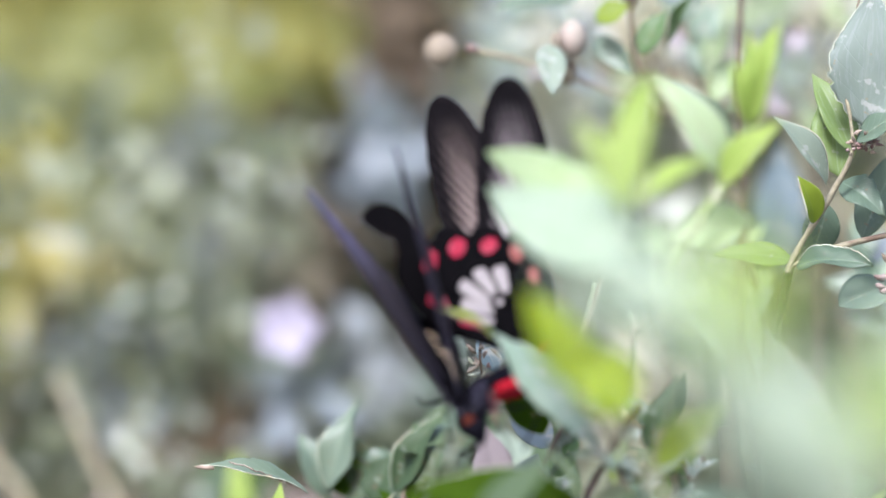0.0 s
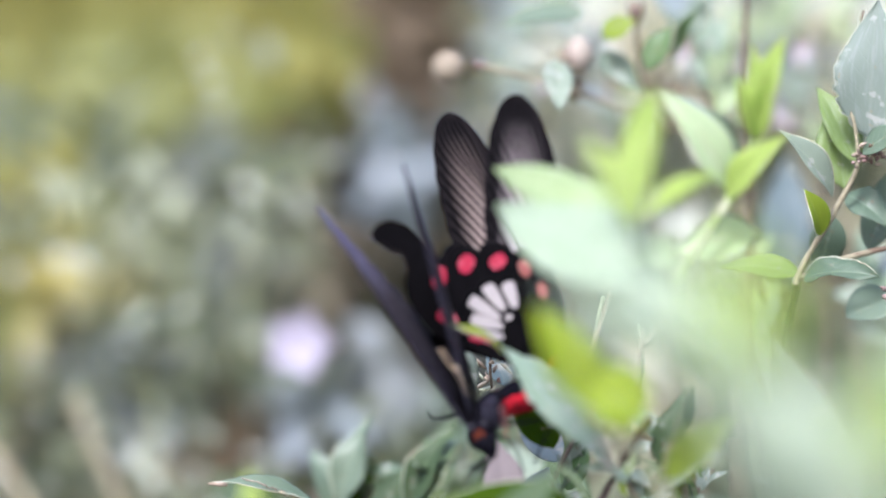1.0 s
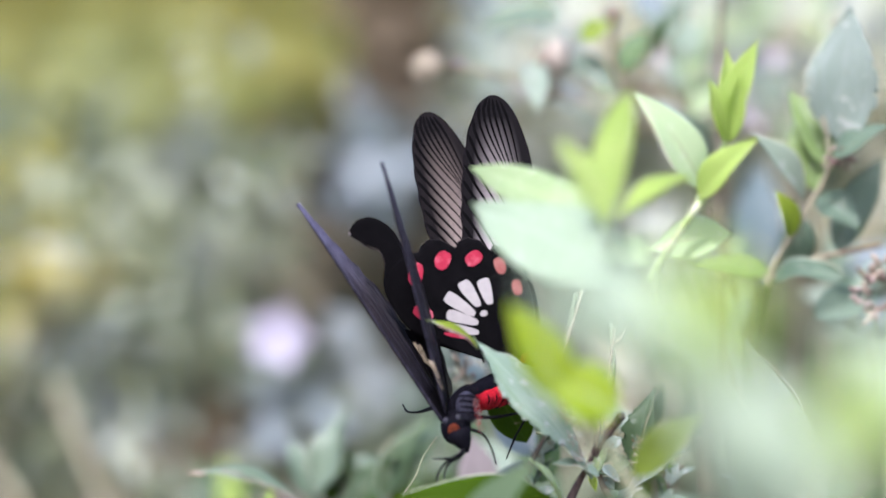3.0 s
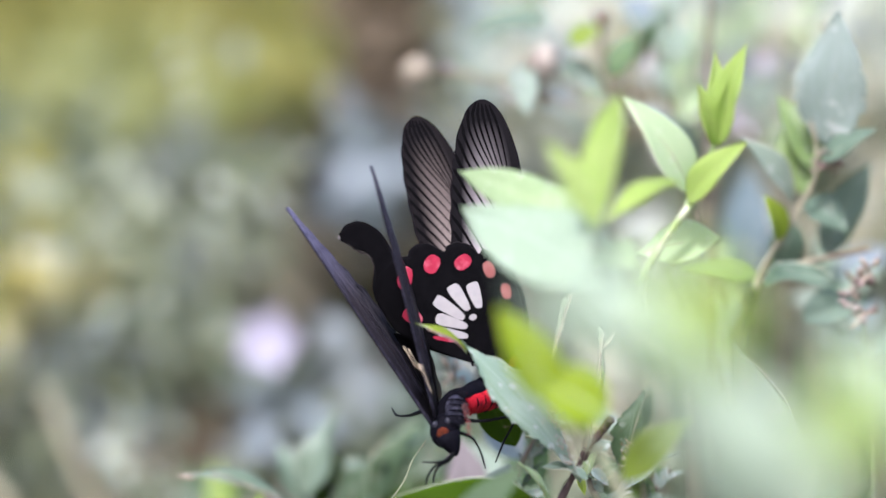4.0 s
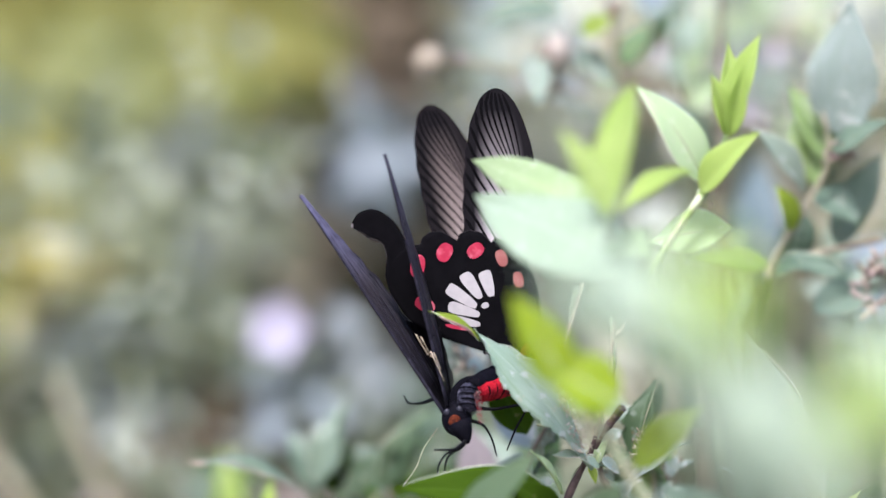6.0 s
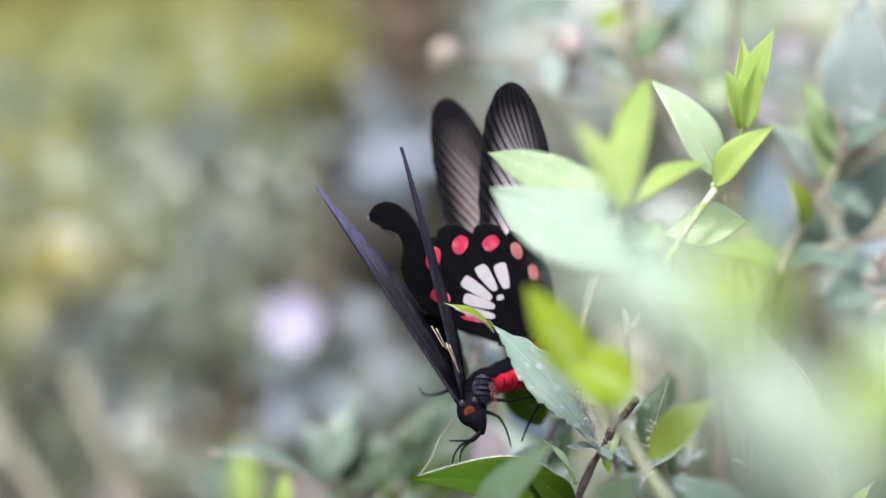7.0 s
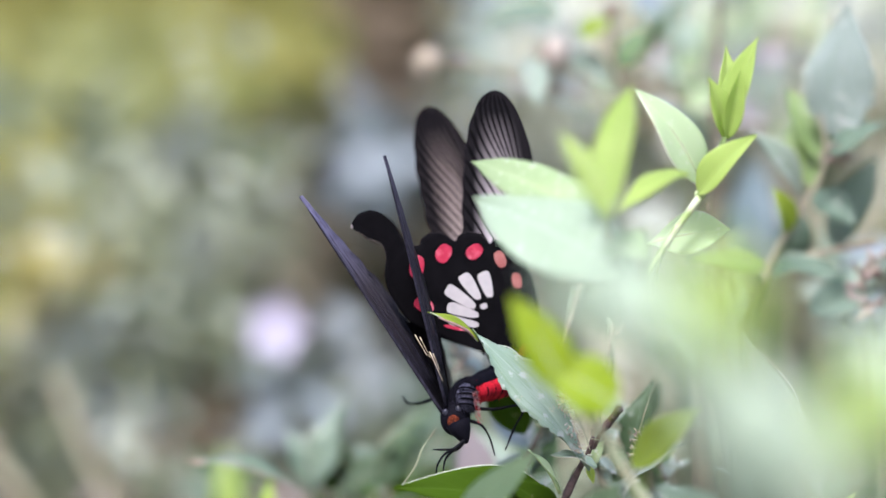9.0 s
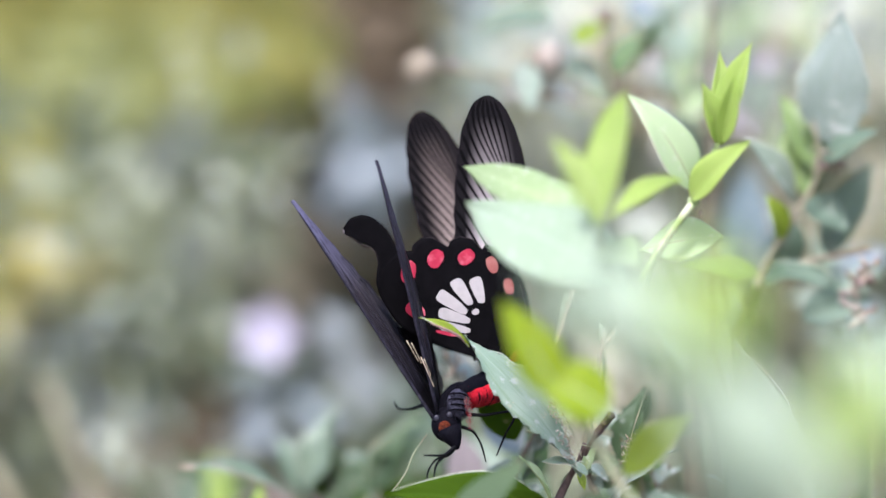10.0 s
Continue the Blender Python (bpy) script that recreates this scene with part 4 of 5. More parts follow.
def near_sprig():
    b = thing("shrub_sprig", mm(90, -480, -900), "broad pale leaves of a shrub close to the lens", "plant", "young sprigs of the shrub")
    stem(b, ((90, -480, -900), (80, -470, -400), (55.8, -470.0, -42.0), (48.7, -450.0, -25.2), (40.3, -440.0, -13.5)), (4, 3, 1.0, 0.8, 0.6), "shade_stem", n=50)
    leaf(b, (51.4, -440.0, -32.6), (23.9, -420.0, 1.7), 15, "mint_near", (0.3, -0.7, 0.65), 0.15, 0.05, label="broad pale mint leaf")
    leaf(b, (38.7, -440.0, -13.5), (15.0, -420.0, 0.1), 12, "mint_near", (0.1, -0.7, 0.65), 0.15, 0.05)
    leaf(b, (43.8, -430.0, -16.0), (34.2, -430.0, -2.3), 10, "mint_near", (-0.2, -0.7, 0.65), 0.15, 0.05)
    leaf(b, (39.8, -470.0, -13.2), (37.6, -470.0, 4.0), 12, "young", (0, -0.9, 0.4), 0.2, 0.05, label="young yellow-green leaf")
    leaf(b, (41.0, -478.0, -10.6), (39.2, -478.0, 1.6), 9, "young", (0.2, -0.9, 0.4), 0.2, 0.05, label="young yellow-green leaf")
    leaf(b, (44.6, -430.0, -23.2), (27.8, -425.0, -3.9), 12, "mint_near", (0.1, -0.7, 0.65), 0.15, 0.05)
    leaf(b, (47.8, -430.0, -35.2), (31.9, -425.0, -10.4), 12, "mint_near", (0.1, -0.7, 0.65), 0.15, 0.05)
    leaf(b, (73.4, -400.0, -24.0), (57.0, -400.0, -8.0), 14, "mint_near", (0.3, -0.7, 0.65), 0.15, 0.05)
    leaf(b, (58.5, -420.0, -38.0), (50.8, -420.0, -17.0), 10, "mint_near", (0.1, -0.7, 0.65), 0.15, 0.05)
    leaf(b, (57.8, -420.0, -30.6), (63.9, -410.0, -12.9), 9, "mint_near", (0.1, -0.7, 0.65), 0.15, 0.05)
    leaf(b, (60.8, -460.0, -26.5), (58.4, -460.0, -12.5), 12, "young", (0, -0.9, 0.4), 0.2, 0.05, label="young yellow-green leaf")
    leaf(b, (36.5, -430.0, -9.0), (23.5, -430.0, 5.0), 9, "mint_near", (0.1, -0.7, 0.65), 0.15, 0.05)
    leaf(b, (46.5, -415.0, -43.0), (40.0, -415.0, -24.0), 11, "mint_near", (0.1, -0.7, 0.65), 0.15, 0.05)
    return b


bud_sprig()
front_sprig()
lime_sprig()
near_sprig()


# ---- the branch on which the butterflies sit ----
def perch_branch():
    b = thing("shrub_branch", mm(10, 10, -900), "woody shrub branch with worn grey-green leaves under the butterflies", "plant", "branches of the shrub")
    stem(b, ((10, 10, -900), (14, 6, -400), (22.5, 0.0, -48.3), (23.7, 0.0, -43.8), (26.5, 0.0, -38.0), (27.9, -2.0, -35.5), (28.9, -3.0, -32.3)), (6, 4, 0.8, 0.75, 0.65, 0.5, 0.4), "red_twig", n=80)
    stem(b, ((29.0, 0.0, -34.5), (30.2, -2.0, -31.9), (31.8, -3.0, -29.6), (32.6, -4.0, -28.4)), (0.5, 0.6, 0.75, 0.8), "red_twig", "twig", 20, 0.6)
    part("dry_bud", lathe(mm(32.0, -3.0, -29.4), mm(33.9, -5.0, -26.9), [(0, .0005), (.3, .0006), (.6, .0006), (.8, .00085), (.95, .0009), (1, .0005)], 14, 0, 0.6), "bud_dark", b, "dark dry bud stub with pale specks")
    leaf(b, (28.4, -4.0, -38.3), (6.3, -8.0, -12.5), 9.4, "worn", (0.35, -0.85, 0.4), 0.15, 0.07, wave=0.035, blunt=0.4, ragged=0.5, label="pale leaf with torn edge and brown flecks", rib=False, n=44, rim=-1)
    leaf(b, (7.7, -8.0, -14.6), (-1.6, -12.0, -9.2), 2.2, "olive", (0.3, -0.6, 0.7), 0.6, 0.08, rim=1)
    leaf(b, (22.8, -4.0, -42.5), (16.8, -9.0, -34.5), 3.6, "mint_light", (0.25, -0.45, 0.9), 0.3, 0.06, ragged=0.15, label="small silvery folded leaf")
    leaf(b, (29.5, -3.0, -38.0), (21.0, -6.0, -35.5), 3.0, "worn", (0.1, -0.6, 0.8), 0.4, 0.1, wave=0.04, ragged=0.5, rib=False, n=30, rim=1)
    leaf(b, (36.5, 22.0, -37.8), (40.5, 24.0, -22.0), 7.0, "dusk", (-0.3, -0.8, 0.4), 0.25, 0.1, wave=0.05, ragged=0.7, n=50, label="dark green leaf eaten along its edge")
    leaf(b, (35.1, 4.0, -41.4), (46.3, 0.0, -33.4), 4.6, "silver", (-0.2, -0.7, 0.7), 0.5, 0.08, wave=0.03, ragged=0.4, n=30, rim=1)
    leaf(b, (55.1, 4.0, -40.0), (50.9, 0.0, -38.2), 1.9, "silver", (-0.1, -0.6, 0.8), 0.3, 0.06, ragged=0.3)
    leaf(b, (29.0, 6.0, -37.5), (31.3, 4.0, -32.9), 2.6, "mint", (-0.1, -0.8, 0.5), 0.4, 0.08, ragged=0.2)
    leaf(b, (30.2, 12.0, -36.8), (33.6, 14.0, -39.6), 3.2, "silver", (0.1, -0.7, 0.7), 0.2, 0.08)
    leaf(b, (27.9, 2.0, -37.4), (29.0, 0.0, -41.1), 1.6, "olive", (0.1, -0.8, 0.4), 0.4, 0.06)
    leaf(b, (24.0, -6.0, -48.2), (-7.8, -20.0, -41.3), 11.5, "deep", (0.0, -0.85, 0.5), 0.3, 0.12, rim=-1, label="deep green leaf with a rim highlight put in as a pale edge")
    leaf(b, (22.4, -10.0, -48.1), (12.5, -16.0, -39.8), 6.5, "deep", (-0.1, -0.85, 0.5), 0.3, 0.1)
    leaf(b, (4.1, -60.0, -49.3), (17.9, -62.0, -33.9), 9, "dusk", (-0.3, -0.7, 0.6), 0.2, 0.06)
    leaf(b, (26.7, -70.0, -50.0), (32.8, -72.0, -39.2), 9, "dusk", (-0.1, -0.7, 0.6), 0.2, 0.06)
    leaf(b, (52.7, -70.0, -51.0), (38.6, -74.0, -39.7), 10, "grey_green", (0.1, -0.7, 0.6), 0.2, 0.06)
    leaf(b, (9.1, 84.0, -49.9), (5.9, 90.0, -31.3), 9, "mauve", (0.1, -0.8, 0.5), 0.2, 0.06, ragged=0.2)
    part("leaf_rim", tube([mm(*p) for p in ((0.4, -12.0, -10.2), (2.9, -12.0, -11.2), (5.6, -11.0, -12.5), (7.0, -10.0, -13.9))], [.0001, .0003, .00028, .0001], 20, 6, 0.2), "rosy", b, "reddish edge of a curled leaf tip")
    for pts in (((29.2, 14.0, -32.6), (31.4, 20.0, -22.0), (33.1, 22.0, -11.3)), ((22.8, 24.0, -17.8), (24.9, 24.0, -11.5), (27.2, 26.0, -4.3)), ((32.2, 22.0, -14.9), (34.6, 22.0, -12.5), (35.2, 22.0, -11.0))):
        stem(b, pts, (0.38, 0.34, 0.3), "tan_stem", "twig", 20, 0.6)
    broad = leaf(b, (69.0, 10.0, -50.0), (56.6, 4.0, -13.2), 13, "dull", (-0.1, -0.9, 0.3), 0.2, 0.05)
    # this leaf's thin lit edge, added as a pale tube
    part("leaf_rim", tube([mm(*p) for p in ((55.7, 3.0, -14.5), (59.9, 3.0, -16.9), (63.7, 3.0, -20.8), (66.4, 3.0, -24.7), (68.0, 3.0, -31.2))], [.00006, .00013, .00014, .00012, .00005], 30, 6), "pale_rim", broad)
    leaf(b, (16.5, 26.0, -32.4), (9.3, 32.0, -21.1), 8, "deep", (0.2, -0.9, 0.3), 0.2, 0.05)
    leaf(b, (17.8, 56.0, -35.3), (10.3, 60.0, -26.8), 7, "blue_dull", (0.2, -0.9, 0.3), 0.2, 0.05)
    leaf(b, (16.3, 130.0, -46.7), (8.5, 140.0, -33.5), 9, "dull", (0.2, -0.8, 0.5), 0.2, 0.05)
    leaf(b, (1.7, 46.0, -22.8), (0.2, 44.0, -11.8), 3.6, "silver", (0.2, -0.8, 0.5), 0.3, 0.06)
    leaf(b, (8.4, 60.0, -21.4), (4.7, 62.0, -14.4), 5.0, "blue_dull", (0.2, -0.8, 0.5), 0.3, 0.06)
    for pts, r in ((((22.0, -6.0, -22.2), (25.3, -6.0, -27.5), (27.4, -5.0, -31.9), (28.3, -4.0, -34.7)), 0.17), (((40.6, -2.0, -21.5), (38.3, -2.0, -28.2), (36.9, 0.0, -33.2), (35.9, 2.0, -37.4)), 0.18), (((27.6, -4.0, -32.3), (29.7, -4.0, -32.8), (32.0, -4.0, -32.5)), 0.14), (((30.8, -2.0, -24.9), (29.5, -2.0, -29.0), (28.7, -2.0, -32.8)), 0.13), (((27.4, -1.0, -37.4), (25.8, 0.0, -37.9), (23.8, 1.0, -42.6)), 0.3), (((0.0, 6.0, -30.7), (-2.8, 6.0, -34.9), (-3.8, 6.0, -37.8)), 0.2), (((-2.5, 4.0, -34.3), (-4.1, 4.0, -38.1), (-6.5, 4.0, -41.4)), 0.2)):
        stem(b, pts, (r * 0.6, r * 0.55, r * 0.45), "soft_stem", "twig", 24, 0.5)
    for pts in (((26.9, 0.0, -36.3), (22.6, 6.0, -31.2), (18.4, 12.0, -30.3)), ((32.4, 30.0, -10.5), (32.9, 26.0, -18.9), (30.6, 16.0, -26.2), (30.4, -1.0, -31.5)), ((26.2, 40.0, -5.2), (23.8, 34.0, -14.7), (21.7, 24.0, -23.1), (26.9, 4.0, -36.4))):
        stem(b, pts, (0.4, 0.32, 0.25), "shade_stem", "twig", 20)
    return b


perch_branch()


def flower_remains():
    b = thing("dry_flower", mm(26.8, -6.0, -35.2), "tiny withered flower heads of cream scales along the twigs", "flower")
    rng = random.Random(5)
    for low, high, count, spread, kinds in ((mm(26.8, -6.0, -35.0), mm(22.8, -10.0, -23.5), 110, 12, ("straw", "pale_rim", "straw", "dry")), (mm(35.8, 0.0, -36.3), mm(37.4, -3.0, -30.9), 34, 10, ("rosy", "dry", "straw", "pale_rim")), (mm(32.6, -30.0, -43.8), mm(33.4, -30.0, -41.5), 22, 12, ("bud_dark", "bud_dark", "dry", "pale_rim"))):
        for k in range(count):
            c = low.lerp(high, rng.random()) + Vector((rng.uniform(-1, 1), rng.uniform(-0.6, 0.6), rng.uniform(-0.7, 0.7))) * spread * 0.0001
            d = Vector((rng.uniform(-1, 1), rng.uniform(-1, 0.4), rng.uniform(-0.6, 1))) * rng.uniform(0.0004, 0.0012)
            part("scale", lathe(c, c + d, [(0, .00006), (.4, .00015), (.8, .0001), (1, .00002)], 6), rng.choice(kinds), b)
    return b


flower_remains()


def dry_debris():
    b = thing("dry_flower", mm(4.5, 52.0, -18.0), "shrivelled pale flower scraps caught beside the leaf", "flower")
    rng = random.Random(11)
    for k in range(26):
        c = mm(4.0, 52.0, -17.5) + Vector((rng.uniform(-38, 34), rng.uniform(-12, 12), rng.uniform(-42, 42))) * 0.0001
        d = Vector((rng.uniform(-1, 1), rng.uniform(-1, 0.4), rng.uniform(-1, 1))) * rng.uniform(0.0012, 0.0032)
        part("scrap", lathe(c, c + d, [(0, .0001), (.4, .0004), (.8, .0003), (1, .00005)], 8, rng.uniform(-0.0004, 0.0004)), rng.choice(("straw", "pale_rim", "pale_rim", "dry", "rosy", "twig")), b)
    part("stalk", tube([mm(6.0, 54.0, -24.5), mm(5.3, 52.0, -18.0), mm(6.1, 54.0, -12.5)], [.0002, .0003, .0002], 12, 6, 0.3), "twig", b)
    return b


dry_debris()


# ---- the branch behind, with the knotty twig ----
def knotty_branch():
    b = thing("shrub_branch", mm(90, 70, -900), "upright shrub branch with glossy leaves and a knotty node", "plant", "branches of the shrub")
    stem(b, ((62.2, 64.0, -3.7), (62.5, 64.0, -2.6), (70.3, 63.0, 10.6), (74.2, 62.0, 18.4), (74.0, 62.0, 23.9), (72.6, 62.0, 32.6), (75.9, 62.0, 46.8)), (0.65, 0.62, 0.55, 0.5, 0.36, 0.32, 0.22), "tan_stem", n=70)
    stem(b, ((90, 70, -900), (70, 90, -400), (59.1, 110.0, -53.9), (59.6, 90.0, -21.7), (62.5, 64.0, -2.8)), (5, 3.5, 0.8, 0.7, 0.8), "shade_stem", n=50)
    for k in range(34):
        c = mm(75.4, 61.0, 19.7) + Vector((random.uniform(-2.4, 3.0), random.uniform(-1.5, 1), random.uniform(-1.6, 2.0))) * 0.001
        part("bud_scale", lathe(c, c + Vector((random.uniform(-1, 1.4), -0.4, random.uniform(-0.4, 1.2))) * 0.0014, [(0, .00018), (.4, .0004), (1, .0001)], 7), ("rosy", "dry", "rosy", "twig")[k % 4], b)
    leaf(b, (69.4, 62.0, 12.4), (59.2, 56.0, 25.0), 6.4, "dull", (0.5, -0.7, 0.5), 0.5, 0.08, rim=-1)
    leaf(b, (66.9, 60.0, 5.4), (63.9, 56.0, 14.0), 5.2, "olive", (0.4, -0.8, 0.4), 0.5, 0.1, rim=1)
    leaf(b, (71.9, 68.0, 14.0), (71.6, 74.0, 31.9), 9.0, "fresh", (-0.2, -0.85, 0.4), 0.4, 0.06, wave=0.03)
    leaf(b, (76.6, 62.0, 23.0), (78.6, 60.0, 48.6), 15, "silver", (-0.2, -0.85, 0.45), 0.12, 0.05, wave=0.025, ragged=0.3, n=40, rim=1, label="large pale leaf with a brown-nibbled edge")
    leaf(b, (75.0, 60.0, 20.1), (85.5, 58.0, 26.2), 7, "grey_green", (-0.1, -0.6, 0.8), 0.2, 0.06)
    leaf(b, (64.0, 190.0, -4.0), (65.0, 190.0, 21.7), 11, "blue_dull", (0.1, -0.7, 0.7), 0.12, 0.05)
    leaf(b, (74.2, 66.0, 18.6), (67.3, 72.0, 33.0), 6.5, "fresh", (0.2, -0.8, 0.5), 0.25, 0.06)
    leaf(b, (72.1, 68.0, 12.9), (80.2, 64.0, 6.5), 7.0, "grey_green", (-0.1, -0.7, 0.6), 0.35, 0.1, wave=0.05, ragged=0.3, n=30)
    leaf(b, (70.0, 72.0, 8.8), (66.7, 74.0, -1.7), 7.0, "grey_green", (0.2, -0.8, 0.5), 0.25, 0.06)
    leaf(b, (76.2, 72.0, 2.4), (85.1, 76.0, 20.1), 8.0, "grey_green", (-0.3, -0.8, 0.4), 0.2, 0.05)
    leaf(b, (63.7, 62.0, -2.6), (77.6, 56.0, -2.7), 6.8, "grey_green", (0.1, -0.7, 0.7), 0.45, 0.1, wave=0.05, ragged=0.3, n=30, rim=1)
    leaf(b, (63.3, 66.0, -1.6), (48.6, 65.0, -0.3), 6, "fresh", (0, -0.7, 0.7), 0.2, 0.06)
    leaf(b, (71.8, 72.0, -10.2), (84.6, 76.0, -6.2), 10, "grey_green", (0, -0.6, 0.8), 0.2, 0.06)
    stem(b, ((62.5, 64.0, -2.6), (71.7, 66.0, 0.9), (84.5, 68.0, 3.8)), (0.6, 0.6, 0.5), "tan_stem", "twig")
    return b


def fruiting_branch():
    b = thing("shrub_branch", mm(60, 130, -900), "thin shrub twigs with round pale fruits and dry flower heads", "plant", "branches of the shrub")
    stem(b, ((60, 130, -900), (60, 120, -400), (54.3, 128.0, -10.2), (55.8, 126.0, 14.7), (55.3, 124.0, 37.4), (56.2, 124.0, 56.8)), (5, 3, 0.9, 0.8, 0.7, 0.6), "twig", n=70)
    stem(b, ((54.7, 126.0, 14.7), (44.0, 124.0, 25.2), (33.5, 124.0, 29.6), (23.0, 124.0, 33.9), (15.7, 124.0, 36.4), (5.4, 124.0, 39.2)), (0.45, 0.4, 0.35, 0.4, 0.5, 0.6), "tan_stem", "twig", 40)
    part("fruit", ball(mm(-1.5, 130.0, 39.1), 0.0033), "berry", b, "round pale tan fruit")
    part("fruit_cap", lathe(mm(3.5, 124.0, 39.5), mm(5.9, 124.0, 39.2), [(0, .001), (.5, .0011), (1, .0006)], 10), "pink", b)
    part("fruit", ball(mm(23.6, 120.0, 41.0), 0.0029, (0.95, 1, 1.25)), "pod", b, "pale cream fruit")
    part("fruit", ball(mm(20.4, 118.0, 40.4), 0.0014, (0.7, 1, 1.5)), "berry", b)
    part("bud", ball(mm(22.8, 124.0, 34.8), 0.0017, (0.8, 1, 1.6)), "twig", b)
    stem(b, ((36.7, 126.0, 33.4), (35.2, 126.0, 41.0), (34.6, 126.0, 46.5)), (0.6, 0.5, 0.5), "twig", "twig", 12)
    for k in range(8):
        a = k * 0.8
        c = mm(34.8, 126.0, 46.7)
        part("dry_sepal", lathe(c, c + Vector((math.cos(a) * 1.6, math.sin(a) * 1.2, 4.5)) * 0.001, [(0, .0004), (.4, .0007), (1, .0001)], 7), "bark", b)
    leaf(b, (18.9, 108.0, 39.7), (19.5, 100.0, 29.8), 6.0, "dull", (0.2, -0.7, 0.6), 0.2, 0.06)
    leaf(b, (28.2, 126.0, 41.2), (35.3, 122.0, 33.9), 5.2, "grey_green", (-0.3, -0.8, 0.4), 0.3, 0.06)
    leaf(b, (41.6, 128.0, 37.7), (47.8, 104.0, 50.0), 3.6, "green", (-0.4, -0.8, 0.3), 0.3, 0.06)
    leaf(b, (36.5, 110.0, 37.5), (41.5, 112.0, 46.0), 5.5, "green", (-0.4, -0.8, 0.3), 0.3, 0.06)
    leaf(b, (25.1, 130.0, 48.9), (8.8, 130.0, 47.1), 7, "grey_green", (0, -0.6, 0.8), 0.2, 0.06)
    leaf(b, (28.1, 120.0, 44.3), (34.7, 120.0, 47.4), 5, "olive", (0, -0.8, 0.5), 0.2, 0.06)
    leaf(b, (54.8, 128.0, 18.0), (44.8, 104.0, 30.8), 6, "grey_green", (0, -0.8, 0.5), 0.2, 0.06)
    return b


def low_branch():
    b = thing("shrub_branch", mm(-20, 70, -900), "low shrub branch with curling grey-green leaves", "plant", "branches of the shrub")
    stem(b, ((-20, 70, -900), (-14, 66, -400), (-16.3, 73.0, -50.6), (-10.9, 85.0, -44.2)), (5, 3, 0.6, 0.4), "shade_stem", n=70)
    leaf(b, (-26.6, 68.0, -43.4), (-47.2, 62.0, -38.1), 5.5, "grey_green", (0.1, -0.5, 0.85), 0.35, 0.10, ragged=0.4, n=36, rim=1, label="grey-green leaf with brown tip")
    leaf(b, (-23.3, 112.0, -44.3), (-17.7, 116.0, -26.9), 7.6, "grey_green", (-0.4, -0.75, 0.4), 0.35, 0.08, wave=0.05, ragged=0.3, rim=1)
    leaf(b, (-23.9, 118.0, -45.5), (-29.3, 122.0, -33.4), 8.0, "grey_green", (0.3, -0.7, 0.6), 0.25, 0.08, wave=0.03, ragged=0.3)
    leaf(b, (-11.0, 98.0, -45.1), (-1.2, 98.0, -28.8), 7.0, "dusk", (-0.4, -0.75, 0.4), 0.35, 0.1, wave=0.035, ragged=0.3, rim=1)
    leaf(b, (-15.3, 104.0, -46.3), (-11.0, 106.0, -36.8), 7.5, "dusk", (-0.2, -0.7, 0.5), 0.3, 0.08, wave=0.035, ragged=0.3)
    leaf(b, (-33.4, 80.0, -53.1), (-31.9, 80.0, -41.6), 3.8, "young", (0, -0.9, 0.3), 0.4, 0.06)
    leaf(b, (-42.4, 220.0, -56.9), (-43.5, 220.0, -38.0), 5.5, "young", (0, -0.8, 0.5), 0.3, 0.06)
    leaf(b, (-2.9, 330.0, -30.5), (-22.6, 340.0, -23.3), 12, "grey_green", (0, -0.6, 0.8), 0.2, 0.06)
    leaf(b, (-10.5, 130.0, -51.1), (-1.3, 140.0, -27.9), 10, "dusk", (-0.3, -0.85, 0.3), 0.2, 0.06)
    leaf(b, (21.0, 100.0, -50.4), (16.7, 110.0, -32.4), 9, "dusk", (0.1, -0.9, 0.3), 0.2, 0.06)
    leaf(b, (18.8, 50.0, -40.5), (23.1, 50.0, -32.0), 5, "green", (0, -0.8, 0.5), 0.3, 0.06)
    leaf(b, (12.4, 55.0, -43.8), (15.7, 55.0, -36.3), 6, "blue_green", (0, -0.8, 0.5), 0.2, 0.06)
    part("brown_tip", lathe(mm(-43.8, 61.0, -38.4), mm(-47.5, 61.0, -38.1), [(0, .0003), (.4, .0005), (.8, .0003), (1, .00006)], 8, 0, 0.5), "dry", b, "dry brown leaf tip")
    rng = random.Random(4)
    for k in range(26):
        c = mm(-41.0, 59.0, -37.0).lerp(mm(-28.7, 66.0, -42.0), k / 25) + Vector((0, -0.0003, rng.uniform(-0.0002, 0.0002)))
        part("scab", lathe(c, c + Vector((rng.uniform(0.4, 1.0), 0, -rng.uniform(0.2, 0.7))) * 0.001, [(0, .0001), (.5, rng.uniform(.0001, .0002)), (1, .0001)], 6), rng.choice(("dry", "straw", "twig")), b)
    return b


